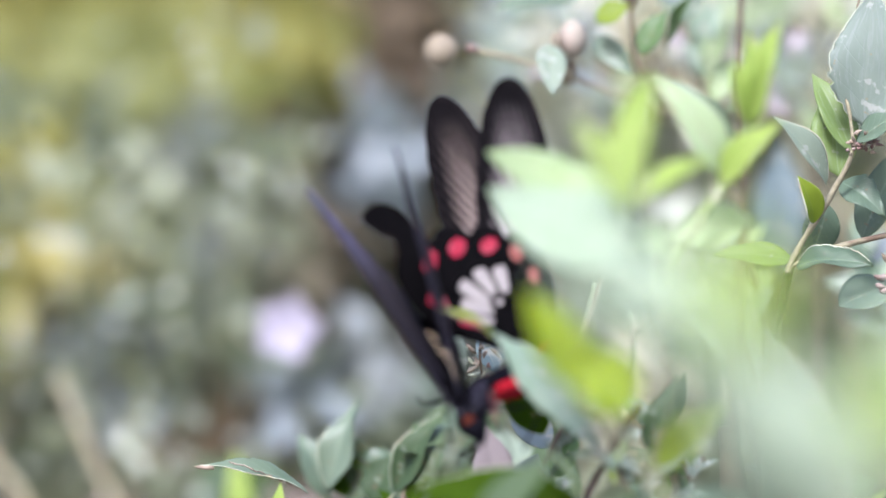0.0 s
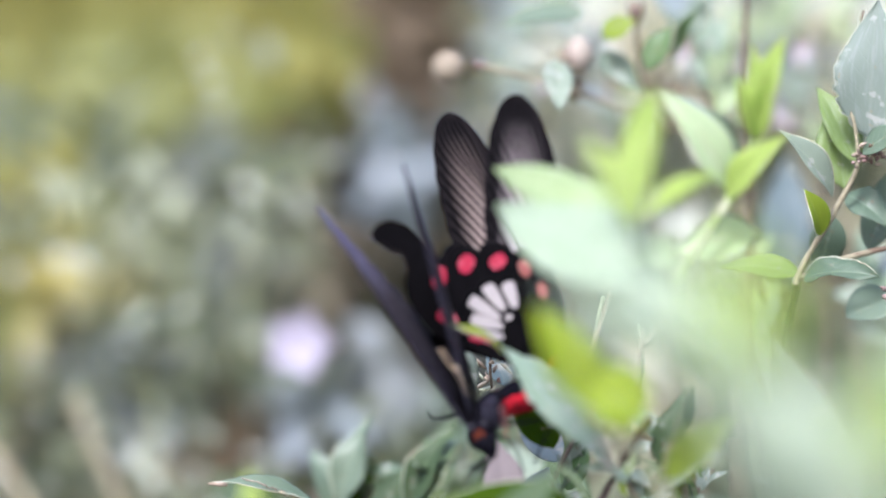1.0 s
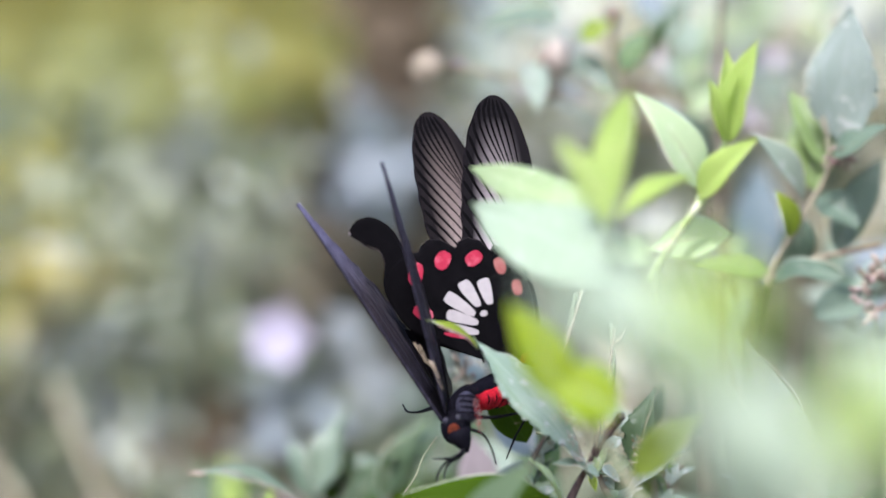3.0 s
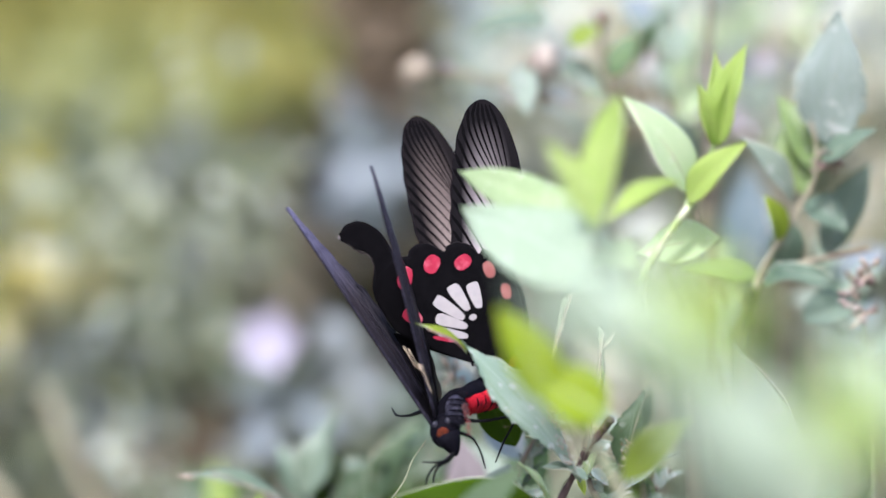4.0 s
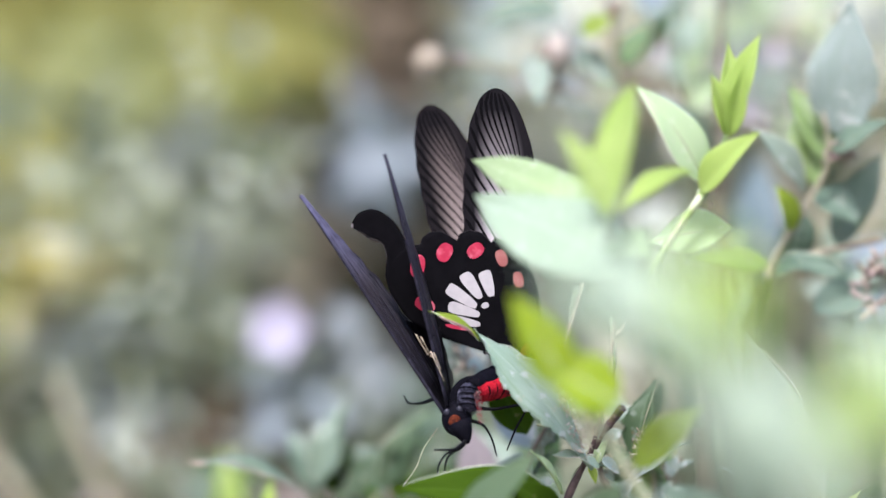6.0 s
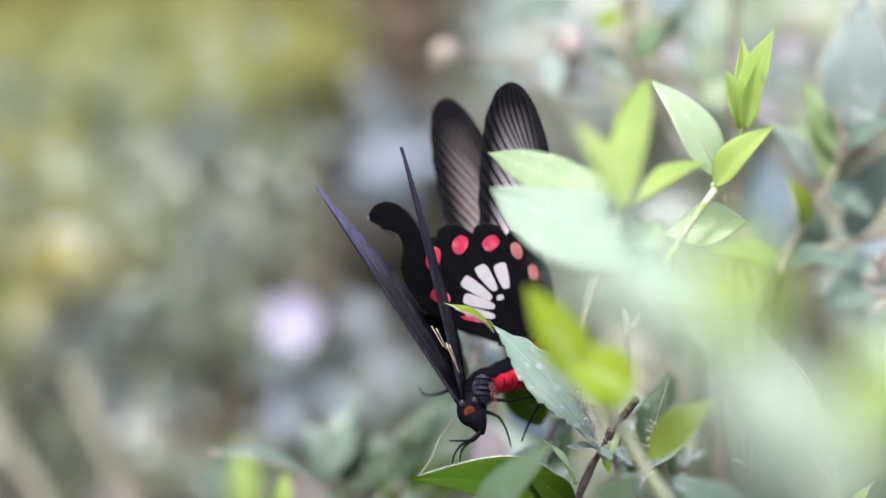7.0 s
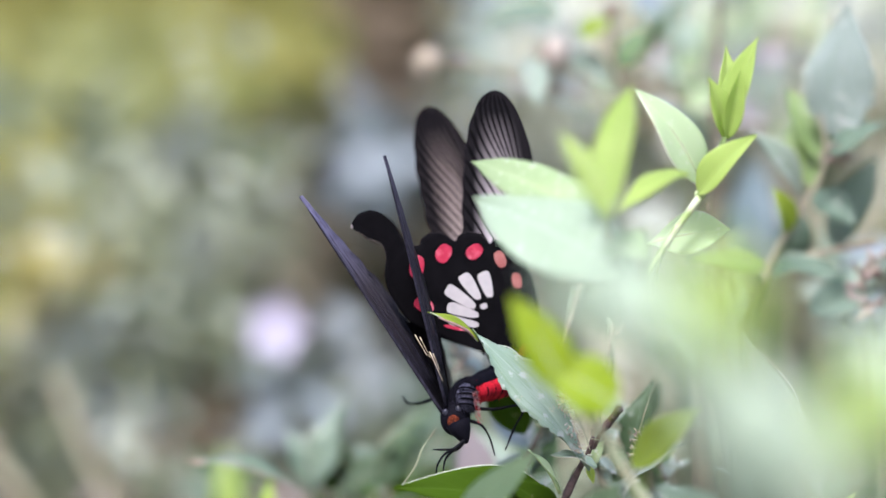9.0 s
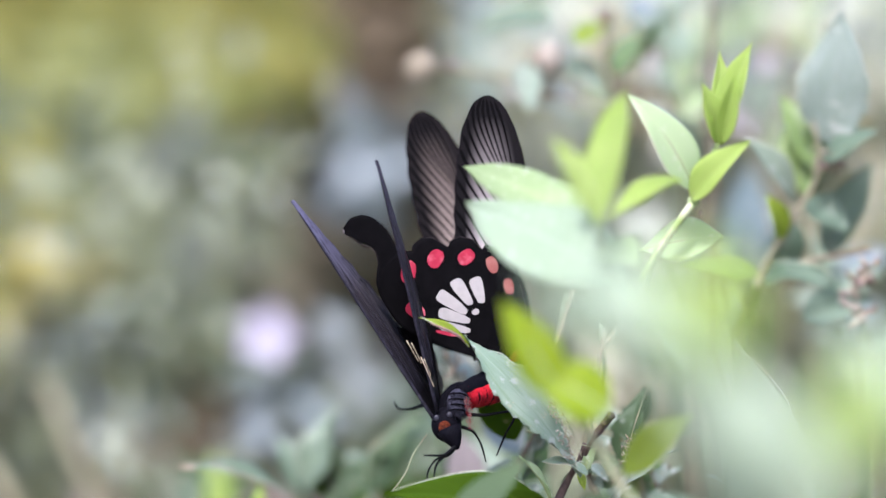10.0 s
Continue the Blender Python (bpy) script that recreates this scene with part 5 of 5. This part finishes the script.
def leafy_twig(root, start, end, count, size, materials, seed, sway=4.0, label="shrub twig with small grey-green leaves in pairs"):
    """A twig from the ground to start and on to end, with leaves in pairs; plan mm."""
    rng = random.Random(seed)
    b = thing("shrub_branch", mm(root[0], root[1], -900), label, "plant", "branches of the shrub")
    a, e = Vector(start), Vector(end)
    low = Vector((root[0], root[1], -903))
    mid = a.lerp(e, 0.5) + Vector((rng.uniform(-sway, sway), rng.uniform(-sway, sway), rng.uniform(-sway, sway)))
    stem(b, (low, low.lerp(a, 0.55) + Vector((rng.uniform(-20, 20), 10, 0)), a, mid, e), (3.5, 2.2, 0.7, 0.55, 0.3), "twig", n=50)
    way = (e - a).normalized()
    for i in range(count):
        f = (i // 2 + 0.5) / (count // 2 + 0.5)
        p = a.lerp(e, f)
        out = Vector((rng.choice((-1, 1)) * rng.uniform(0.5, 1) if i % 2 else rng.uniform(-1, 1), rng.uniform(-0.7, 0.7), rng.uniform(-0.5, 0.7)))
        d = (out * 0.9 + way * 0.6).normalized() * size * rng.uniform(0.6, 1.15)
        leaf(b, p, p + d, size * rng.uniform(0.32, 0.5), rng.choice(materials), (rng.uniform(-0.5, 0.5), rng.uniform(-0.9, -0.3), rng.uniform(0.3, 0.9)),
             rng.uniform(0.15, 0.4), rng.uniform(0.03, 0.1), rng.uniform(0.01, 0.03), ragged=rng.choice((0, 0, 0.15)), rib=False)
    return b


def withered_spray():
    b = thing("shrub_branch", mm(120, 40, -900), "withered pinkish flower spray on a thin stalk", "plant", "branches of the shrub")
    stem(b, ((120, 40, -900), (110, 38, -400), (84.4, 58.0, -49.3), (83.2, 56.0, -21.4), (82.1, 55.0, -8.5)), (3, 2, 0.4, 0.35, 0.35), "shade_stem", n=50)
    rng = random.Random(8)
    for k in range(30):
        c = mm(82.1, 55.0, -4.2) + Vector((rng.uniform(-2.6, 3), rng.uniform(-2, 2), rng.uniform(-5, 4.5))) * 0.001
        d = Vector((rng.uniform(-1, 1), rng.uniform(-1, 0.5), rng.uniform(-1, 1))) * rng.uniform(0.0015, 0.004)
        part("withered_petal", lathe(c, c + d, [(0, .0002), (.4, .0006), (.8, .0005), (1, .0001)], 7, rng.uniform(-0.0006, 0.0006)), rng.choice(("rosy", "rosy", "dry", "twig")), b)
    return b


withered_spray()
knotty_branch()
fruiting_branch()
low_branch()


GREYS = ("dull", "mint", "grey_green", "worn", "blue_green")
# behind the knotty branch, to the side of the young sprigs
leafy_twig((110, 160), (52.4, 150.0, 21.5), (44.8, 160.0, 54.4), 12, 13, GREYS, 3)
leafy_twig((120, 220), (74.4, 230.0, 16.5), (84.1, 240.0, 58.9), 10, 12, GREYS, 4)
leafy_twig((100, 240), (34.8, 240.0, 24.8), (20.8, 250.0, 59.1), 12, 11, GREYS, 5)
leafy_twig((120, 150), (87.3, 150.0, -20.1), (78.3, 150.0, 2.4), 10, 14, GREYS, 6)
leafy_twig((90, 140), (57.8, 140.0, -29.0), (52.4, 150.0, 2.4), 10, 14, GREYS, 7)
leafy_twig((130, 300), (72.0, 300.0, 29.1), (62.4, 300.0, 63.0), 12, 13, GREYS, 8)
leafy_twig((60, 330), (14.2, 330.0, 29.5), (5.7, 340.0, 64.1), 12, 15, GREYS, 9)
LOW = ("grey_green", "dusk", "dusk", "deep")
# a brown dead stem, and fresh leaves low in the corner
dead = thing("dead_stem", mm(70, 60, -900), "thick reddish-brown dead stem, snapped off at the top", "plant")
stem(dead, ((70, 60, -902), (64, 62, -300), (52.8, 60.0, -52.6), (51.4, 60.0, -40.7), (50.7, 60.0, -31.6)), (4, 3, 2.7, 2.5, 2.0), "trunk_bark", n=40)
leafy_twig((110, 20), (75.0, 10.0, -58.5), (73.3, 8.0, -45.9), 6, 8, ("young", "green", "young"), 21, label="fresh bright green shoot of the shrub")
leafy_twig((130, 120), (86.0, 120.0, -66.4), (79.5, 125.0, -44.3), 12, 14, ("green", "deep", "grey_green"), 22)
leafy_twig((120, 140), (64.5, 140.0, -67.1), (71.2, 140.0, -44.7), 12, 13, ("green", "deep", "grey_green"), 23)
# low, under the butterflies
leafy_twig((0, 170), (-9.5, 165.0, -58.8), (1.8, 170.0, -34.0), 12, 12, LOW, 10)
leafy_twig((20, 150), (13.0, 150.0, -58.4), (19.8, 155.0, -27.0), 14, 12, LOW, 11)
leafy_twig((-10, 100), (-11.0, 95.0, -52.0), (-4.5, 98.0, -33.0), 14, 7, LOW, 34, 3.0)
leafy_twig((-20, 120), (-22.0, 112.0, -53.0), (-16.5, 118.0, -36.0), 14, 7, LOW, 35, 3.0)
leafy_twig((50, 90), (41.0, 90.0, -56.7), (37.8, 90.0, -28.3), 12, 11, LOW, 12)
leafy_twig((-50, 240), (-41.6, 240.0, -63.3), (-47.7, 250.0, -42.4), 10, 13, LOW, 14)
# small worn twigs crowding round the perch
MIXED = ("worn", "dusk", "green", "silver", "dull")
leafy_twig((30, 40), (15.4, 30.0, -47.5), (21.3, 34.0, -29.1), 12, 6, MIXED, 31, 2.0, label="short shrub twig with small torn grey-green leaves")
leafy_twig((40, 30), (34.9, 24.0, -47.4), (29.3, 22.0, -31.0), 12, 6, MIXED, 32, 2.0, label="short shrub twig with small torn grey-green leaves")
leafy_twig((55, 40), (38.8, 34.0, -47.6), (45.7, 36.0, -37.0), 10, 6, MIXED, 33, 2.0, label="short shrub twig with small torn grey-green leaves")
# out in the open, well behind
leafy_twig((-110, 520), (-96.4, 520.0, -61.1), (-89.1, 540.0, -16.0), 14, 17, LOW, 15)
leafy_twig((-90, 560), (-65.5, 560.0, -62.1), (-71.5, 580.0, -21.7), 14, 17, LOW, 16)
leafy_twig((-100, 640), (-84.4, 640.0, -25.0), (-64.0, 660.0, 26.9), 14, 19, LOW, 17)
leafy_twig((-20, 560), (-11.4, 560.0, -43.2), (-25.1, 580.0, -21.7), 10, 17, LOW, 19)


# ---- the bushes behind ----
def bush(at, label, clouds, broad=(), group="bushes in the background"):
    """clouds: leaf count, material, centre (plan mm), spread mm, leaf size mm. broad: single large leaves."""
    b = thing("bush", mm(at[0], at[1], -900), label, "bush", group)
    low = mm(at[0], at[1], -903)
    for i, (count, material, centre, spread, size) in enumerate(clouds):
        c = mm(*centre)
        me = foliage(count, np.array(c), np.array(spread) * 0.001, size * 0.001, int(abs(count + centre[0] * 3 + size)))
        tagged(part("leaves", me, material, b), kind="stuff")
        part("stem", tube([low, low.lerp(c, 0.6) + Vector((0.03 * math.sin(i * 2), 0.02, 0.0)), c], [0.007, 0.0035, 0.001], 20, 8, 0.1), "shade_stem", b)
    for base, tip, width, material in broad:
        leaf(b, base, tip, width, material, (0.1, -0.65, 0.75), 0.15, 0.05)
    return b


bush((-160, 1500), "yellow-green leafy bush in sun", (
    (190, "far_yellow", (-83.9, 900.0, 58.8), (115, 40, 32), 26), (120, "far_yellow", (-43.2, 860.0, 50.3), (34, 40, 32), 24), (60, "far_yellow", (-93.1, 438.0, 2.7), (17, 31, 19), 19),
    (300, "far_yellow", (-82.0, 1050.0, 65.2), (140, 31, 40), 30), (700, "far_yellow", (-200, 1750, 250), (260, 120, 170), 32)))
bush((-110, 1350), "dull grey-green leafy bush", (
    (150, "far_grey", (-63.9, 501.0, 10.7), (55, 47, 23), 17), (160, "far_grey", (-75.1, 438.0, -25.6), (62, 47, 20), 16), (70, "far_grey", (-18.7, 459.0, -25.8), (23, 39, 16), 19),
    (120, "far_grey", (-81.5, 438.0, -44.9), (55, 47, 14), 13), (700, "far_grey", (-100, 1300, -330), (200, 120, 170), 30)), (
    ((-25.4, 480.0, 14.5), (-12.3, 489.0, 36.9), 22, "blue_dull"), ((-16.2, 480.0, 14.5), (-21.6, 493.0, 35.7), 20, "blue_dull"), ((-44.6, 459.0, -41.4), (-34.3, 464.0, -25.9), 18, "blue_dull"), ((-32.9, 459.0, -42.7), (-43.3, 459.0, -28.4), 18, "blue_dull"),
    ((-10.4, 348.0, -32.0), (-24.0, 348.0, -20.9), 14, "dusk")))
# tiny pale leaves stand in for glints, blue-grey ones for reflected sky
bush((-130, 650), "sparse bush of small leaves, the tiny pale ones put in as glints", (
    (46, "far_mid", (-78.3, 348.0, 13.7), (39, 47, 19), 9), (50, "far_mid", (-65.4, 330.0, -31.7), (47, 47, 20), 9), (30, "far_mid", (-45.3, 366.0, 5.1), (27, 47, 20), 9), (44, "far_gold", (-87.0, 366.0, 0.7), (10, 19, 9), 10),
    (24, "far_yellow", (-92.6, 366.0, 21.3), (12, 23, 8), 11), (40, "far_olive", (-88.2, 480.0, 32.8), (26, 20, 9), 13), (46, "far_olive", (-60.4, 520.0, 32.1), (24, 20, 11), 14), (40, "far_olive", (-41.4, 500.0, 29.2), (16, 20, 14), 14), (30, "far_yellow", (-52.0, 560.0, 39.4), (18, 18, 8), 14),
    (34, "far_olive", (-68.6, 600.0, 45.5), (18, 18, 9), 15), (30, "far_olive", (-99.6, 600.0, 48.3), (22, 18, 9), 15), (30, "far_olive", (-97.4, 420.0, -15.2), (9, 14, 16), 12), (30, "far_gold", (-76.4, 400.0, -4.9), (5, 9, 6), 9), (26, "far_olive", (-80.9, 420.0, 14.2), (20, 18, 9), 12), (30, "far_mid", (-85.4, 440.0, -25.6), (26, 18, 10), 12), (30, "far_mid", (-63.6, 440.0, -46.2), (30, 18, 12), 12), (36, "far_green", (-69.8, 393.0, 24.1), (39, 39, 17), 14), (36, "far_green", (-52.8, 366.0, -14.8), (39, 39, 20), 13), (54, "far_brown", (-50.0, 340.0, -40.0), (17, 30, 12), 13), (70, "sky_sheen_pale", (-70.0, 400.0, -25.2), (50, 20, 26), 12), (34, "sky_sheen_pale", (-33.0, 330.0, -30.5), (6, 10, 7), 13), (40, "far_sky_sheen", (-17.6, 330.0, -21.9), (11, 14, 8), 13),
    (54, "dead_leaf", (-57.3, 348.0, -51.5), (36, 31, 6), 10), (70, "far_pale", (-64.5, 300.0, -24.0), (75, 30, 50), 5), (60, "far_green", (-67.6, 320.0, -31.6), (75, 30, 40), 8), (34, "far_pale", (-55.6, 330.0, 14.8), (60, 30, 30), 6), (230, "far_sky_sheen", (-76.2, 600.0, -21.9), (80, 30, 40), 17), (90, "far_sky_sheen", (-19.5, 560.0, -35.0), (26, 30, 15), 15), (60, "far_sky_sheen", (-43.5, 470.0, -33.8), (10, 14, 12), 14), (90, "far_mid", (-63.0, 620.0, 15.4), (50, 30, 22), 16),
    (50, "far_pale", (-79.1, 520.0, 18.8), (20, 20, 9), 13), (50, "far_pale", (-57.5, 540.0, 12.0), (18, 20, 13), 14), (44, "far_tan", (-26.8, 380.0, 3.9), (6, 8, 13), 13), (40, "sky_sheen_pale", (-14.9, 380.0, 17.7), (7, 8, 8), 14), (50, "far_olive", (-36.4, 430.0, 30.9), (8, 14, 12), 14), (22, "far_brown", (-29.6, 380.0, 25.8), (6, 8, 9), 13), (24, "far_yellow", (-29.7, 360.0, 42.3), (6, 8, 8), 13), (120, "far_yellow", (-82.2, 700.0, 54.5), (70, 20, 13), 19), (70, "far_olive", (-64.0, 660.0, 46.6), (40, 20, 12), 18), (50, "sky_sheen_pale", (-16.3, 400.0, 25.4), (9, 10, 9), 15), (44, "far_pale", (-71.1, 500.0, -17.7), (13, 16, 10), 13), (30, "far_pale", (-53.3, 470.0, -20.7), (9, 14, 8), 12), (30, "far_pale", (-75.5, 450.0, -36.0), (12, 14, 9), 11), (34, "far_pale", (-67.7, 450.0, -52.8), (26, 14, 7), 11),
    (90, "far_green", (-75.0, 560.0, 0.1), (24, 20, 18), 15), (60, "far_green", (-58.6, 500.0, -27.6), (16, 16, 8), 13), (110, "far_mid", (-92.9, 500.0, -50.0), (32, 20, 20), 13), (30, "far_pale", (-92.3, 420.0, -45.8), (26, 20, 14), 10), (44, "far_pale", (-38.8, 420.0, -50.2), (18, 14, 9), 10), (40, "far_sky_sheen", (-11.0, 480.0, -15.6), (14, 14, 14), 13),
    (70, "far_sky_sheen", (-21.0, 430.0, 19.3), (14, 14, 15), 15), (50, "far_sky_sheen", (-5.7, 470.0, 24.9), (16, 14, 12), 14), (90, "far_sky_sheen", (-18.4, 600.0, 28.3), (22, 20, 16), 15), (50, "far_pale", (-7.1, 500.0, 16.0), (13, 14, 14), 13), (40, "far_pale", (28.8, 420.0, 26.9), (14, 14, 12), 11), (400, "far_green", (-130, 650, -420), (120, 100, 190), 24)))
bush((-40, 1900), "brown withered leafy bush", (
    (150, "far_brown", (-21.8, 447.0, -7.6), (9, 23, 23), 16), (150, "far_brown", (-12.1, 447.0, 49.2), (10, 23, 27), 16), (40, "far_brown", (-51.6, 543.0, -44.2), (24, 30, 12), 17), (500, "far_brown", (-60, 1900, -400), (220, 100, 200), 34)))
bush((60, 1250), "shaded green leafy bush", (
    (70, "far_green", (-51.6, 543.0, -26.7), (39, 47, 23), 19), (120, "far_green", (15.5, 522.0, 42.8), (39, 47, 31), 17), (160, "far_green", (71.3, 393.0, 24.1), (47, 47, 47), 17), (160, "far_green", (74.7, 500.0, -23.6), (47, 47, 31), 16),
    (700, "far_green", (120, 1200, -300), (180, 120, 170), 30)))
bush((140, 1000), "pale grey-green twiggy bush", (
    (200, "far_pale", (47.9, 480.0, 44.6), (47, 47, 27), 16), (220, "far_pale", (81.7, 438.0, 41.3), (47, 47, 31), 16), (130, "far_pale", (88.5, 480.0, 45.9), (30, 39, 22), 12), (120, "far_pale", (54.4, 480.0, 49.9), (32, 39, 22), 11), (120, "far_mid", (23.2, 500.0, 52.9), (26, 30, 14), 12), (36, "far_pale", (52.6, 200.0, 37.0), (45, 16, 24), 4.5), (34, "far_brown", (51.2, 190.0, 34.5), (45, 14, 22), 5), (44, "far_sky_sheen", (55.1, 210.0, 33.7), (45, 16, 24), 5), (24, "mauve_far", (50.3, 200.0, 38.2), (40, 14, 20), 5), (130, "far_cream", (41.7, 360.0, 39.9), (40, 24, 24), 9), (120, "far_cream", (76.2, 350.0, 38.4), (40, 24, 28), 9), (80, "far_cream", (80.7, 340.0, 2.6), (30, 20, 24), 8), (60, "far_cream", (48.5, 330.0, -21.9), (22, 20, 18), 8), (70, "far_mid", (37.0, 300.0, -44.6), (28, 20, 18), 9), (40, "far_cream", (40.6, 300.0, -31.3), (20, 20, 12), 8), (60, "far_brown", (51.0, 330.0, -39.1), (20, 20, 16), 9), (110, "far_sky_sheen", (37.9, 430.0, 30.9), (30, 30, 18), 12), (90, "far_sky_sheen", (88.0, 400.0, 14.0), (22, 30, 20), 12), (90, "far_pale", (58.4, 380.0, 13.9), (24, 20, 22), 11), (70, "far_mid", (82.4, 420.0, -15.2), (19, 31, 14), 12), (160, "far_pale", (66.3, 438.0, -1.2), (47, 47, 31), 16), (160, "far_green", (27.5, 420.0, -35.6), (39, 47, 20), 14)))
for k, (sx, sy) in enumerate(((-1.3, 1.5), (-2.4, 1.3), (1.3, 1.5), (2.4, 1.3), (-0.7, 1.0), (0.9, 0.9))):
    bush((sx * 1000, sy * 1000), "dense leafy hedge bush", ((900, "far_green" if k % 2 else "far_grey", (sx * 1000, sy * 1000, -420), (520, 300, 330), 45), (700, "far_grey", (sx * 1000, sy * 1000, 150), (480, 260, 300), 45)))
bush((40, 40), "lower leafy mass of the shrub", ((900, "far_green", (40, 40, -560), (230, 200, 200), 24), (500, "far_grey", (70, 30, -300), (160, 140, 110), 22)))
bush((0, 2000), "tall dense hedge of grey-green leaves", (
    (1400, "far_grey", (-110, 2000, 10), (250, 60, 150), 34), (900, "far_sky_sheen", (-60, 1900, 0), (220, 60, 130), 34), (700, "far_green", (150, 2000, 60), (260, 60, 200), 38), (120, "dead_leaf", (-62.2, 438.0, -62.9), (55, 47, 8), 16)))


def trunk():
    b = thing("tree_trunk", mm(-26.7, 1850.0, 0.0), "slim brown tree trunk with a side limb among the bushes", "tree")
    foot, low, mid, top = (mm(-26.7, 1850.0, 0.0) + Vector((dx, 0, dz)) for dx, dz in ((-0.03, -0.9), (-0.012, -0.3), (0, 0), (0.02, 0.8)))
    body = part("trunk", tube([foot + Vector((0, 0, -0.005)), low, mid, top], [.03, .022, .019, .014], 40, 16, 0.15), "trunk_bark", b)
    part("limb", tube([mid + Vector((0.005, 0, 0.08)), mid + Vector((0.06, 0.02, 0.2)), mid + Vector((0.16, 0.03, 0.36))], [.009, .006, .003], 20, 10, 0.2), "trunk_bark", body)
    return b


trunk()


def flower():
    b = thing("flower", mm(-33.6, 260.0, -14.2), "small pale lilac five-petalled flower", "flower")
    c = mm(-33.6, 260.0, -14.2)
    for k in range(5):
        a = 2 * math.pi * k / 5
        d = Vector((math.cos(a), -0.25, math.sin(a)))
        m = basis(c, d, Vector((-math.cos(a) * 0.25, -1, -math.sin(a) * 0.25)))
        part("petal", leaf_mesh(0.0076, 0.0082, 0.1, -0.05, 0.02, -0.25, 0, k), "petal", b, m=m)
    part("stalk", tube([c, c + Vector((0.004, 0.06, -0.03)), mm(-50, 420, -300), mm(-60, 460, -905)], [.0004, .0005, .001, .002], 30, 8), "shade_stem", b)
    return b


flower()


def dry_stalk(pts, radius):
    b = thing("dry_stalk", mm(*pts[0]), "bare pale dry stalk", "plant", "dry stalks")
    stem(b, pts, (radius * 1.3, radius, radius * 0.6), "tan_stem", "stalk", 30)
    return b


dry_stalk(((-90, 260, -900), (-67.8, 270.0, -55.9), (-74.4, 270.0, -39.2), (-81.1, 275.0, -23.8)), 1.5)
dry_stalk(((-110, 240, -900), (-84.5, 255.0, -55.5), (-91.6, 255.0, -42.5), (-100.1, 260.0, -29.5)), 1.7)
dry_stalk(((-130, 620, -900), (-92.3, 357.0, -19.7), (-82.4, 357.0, -7.3), (-70.6, 357.0, 6.3)), 0.5)
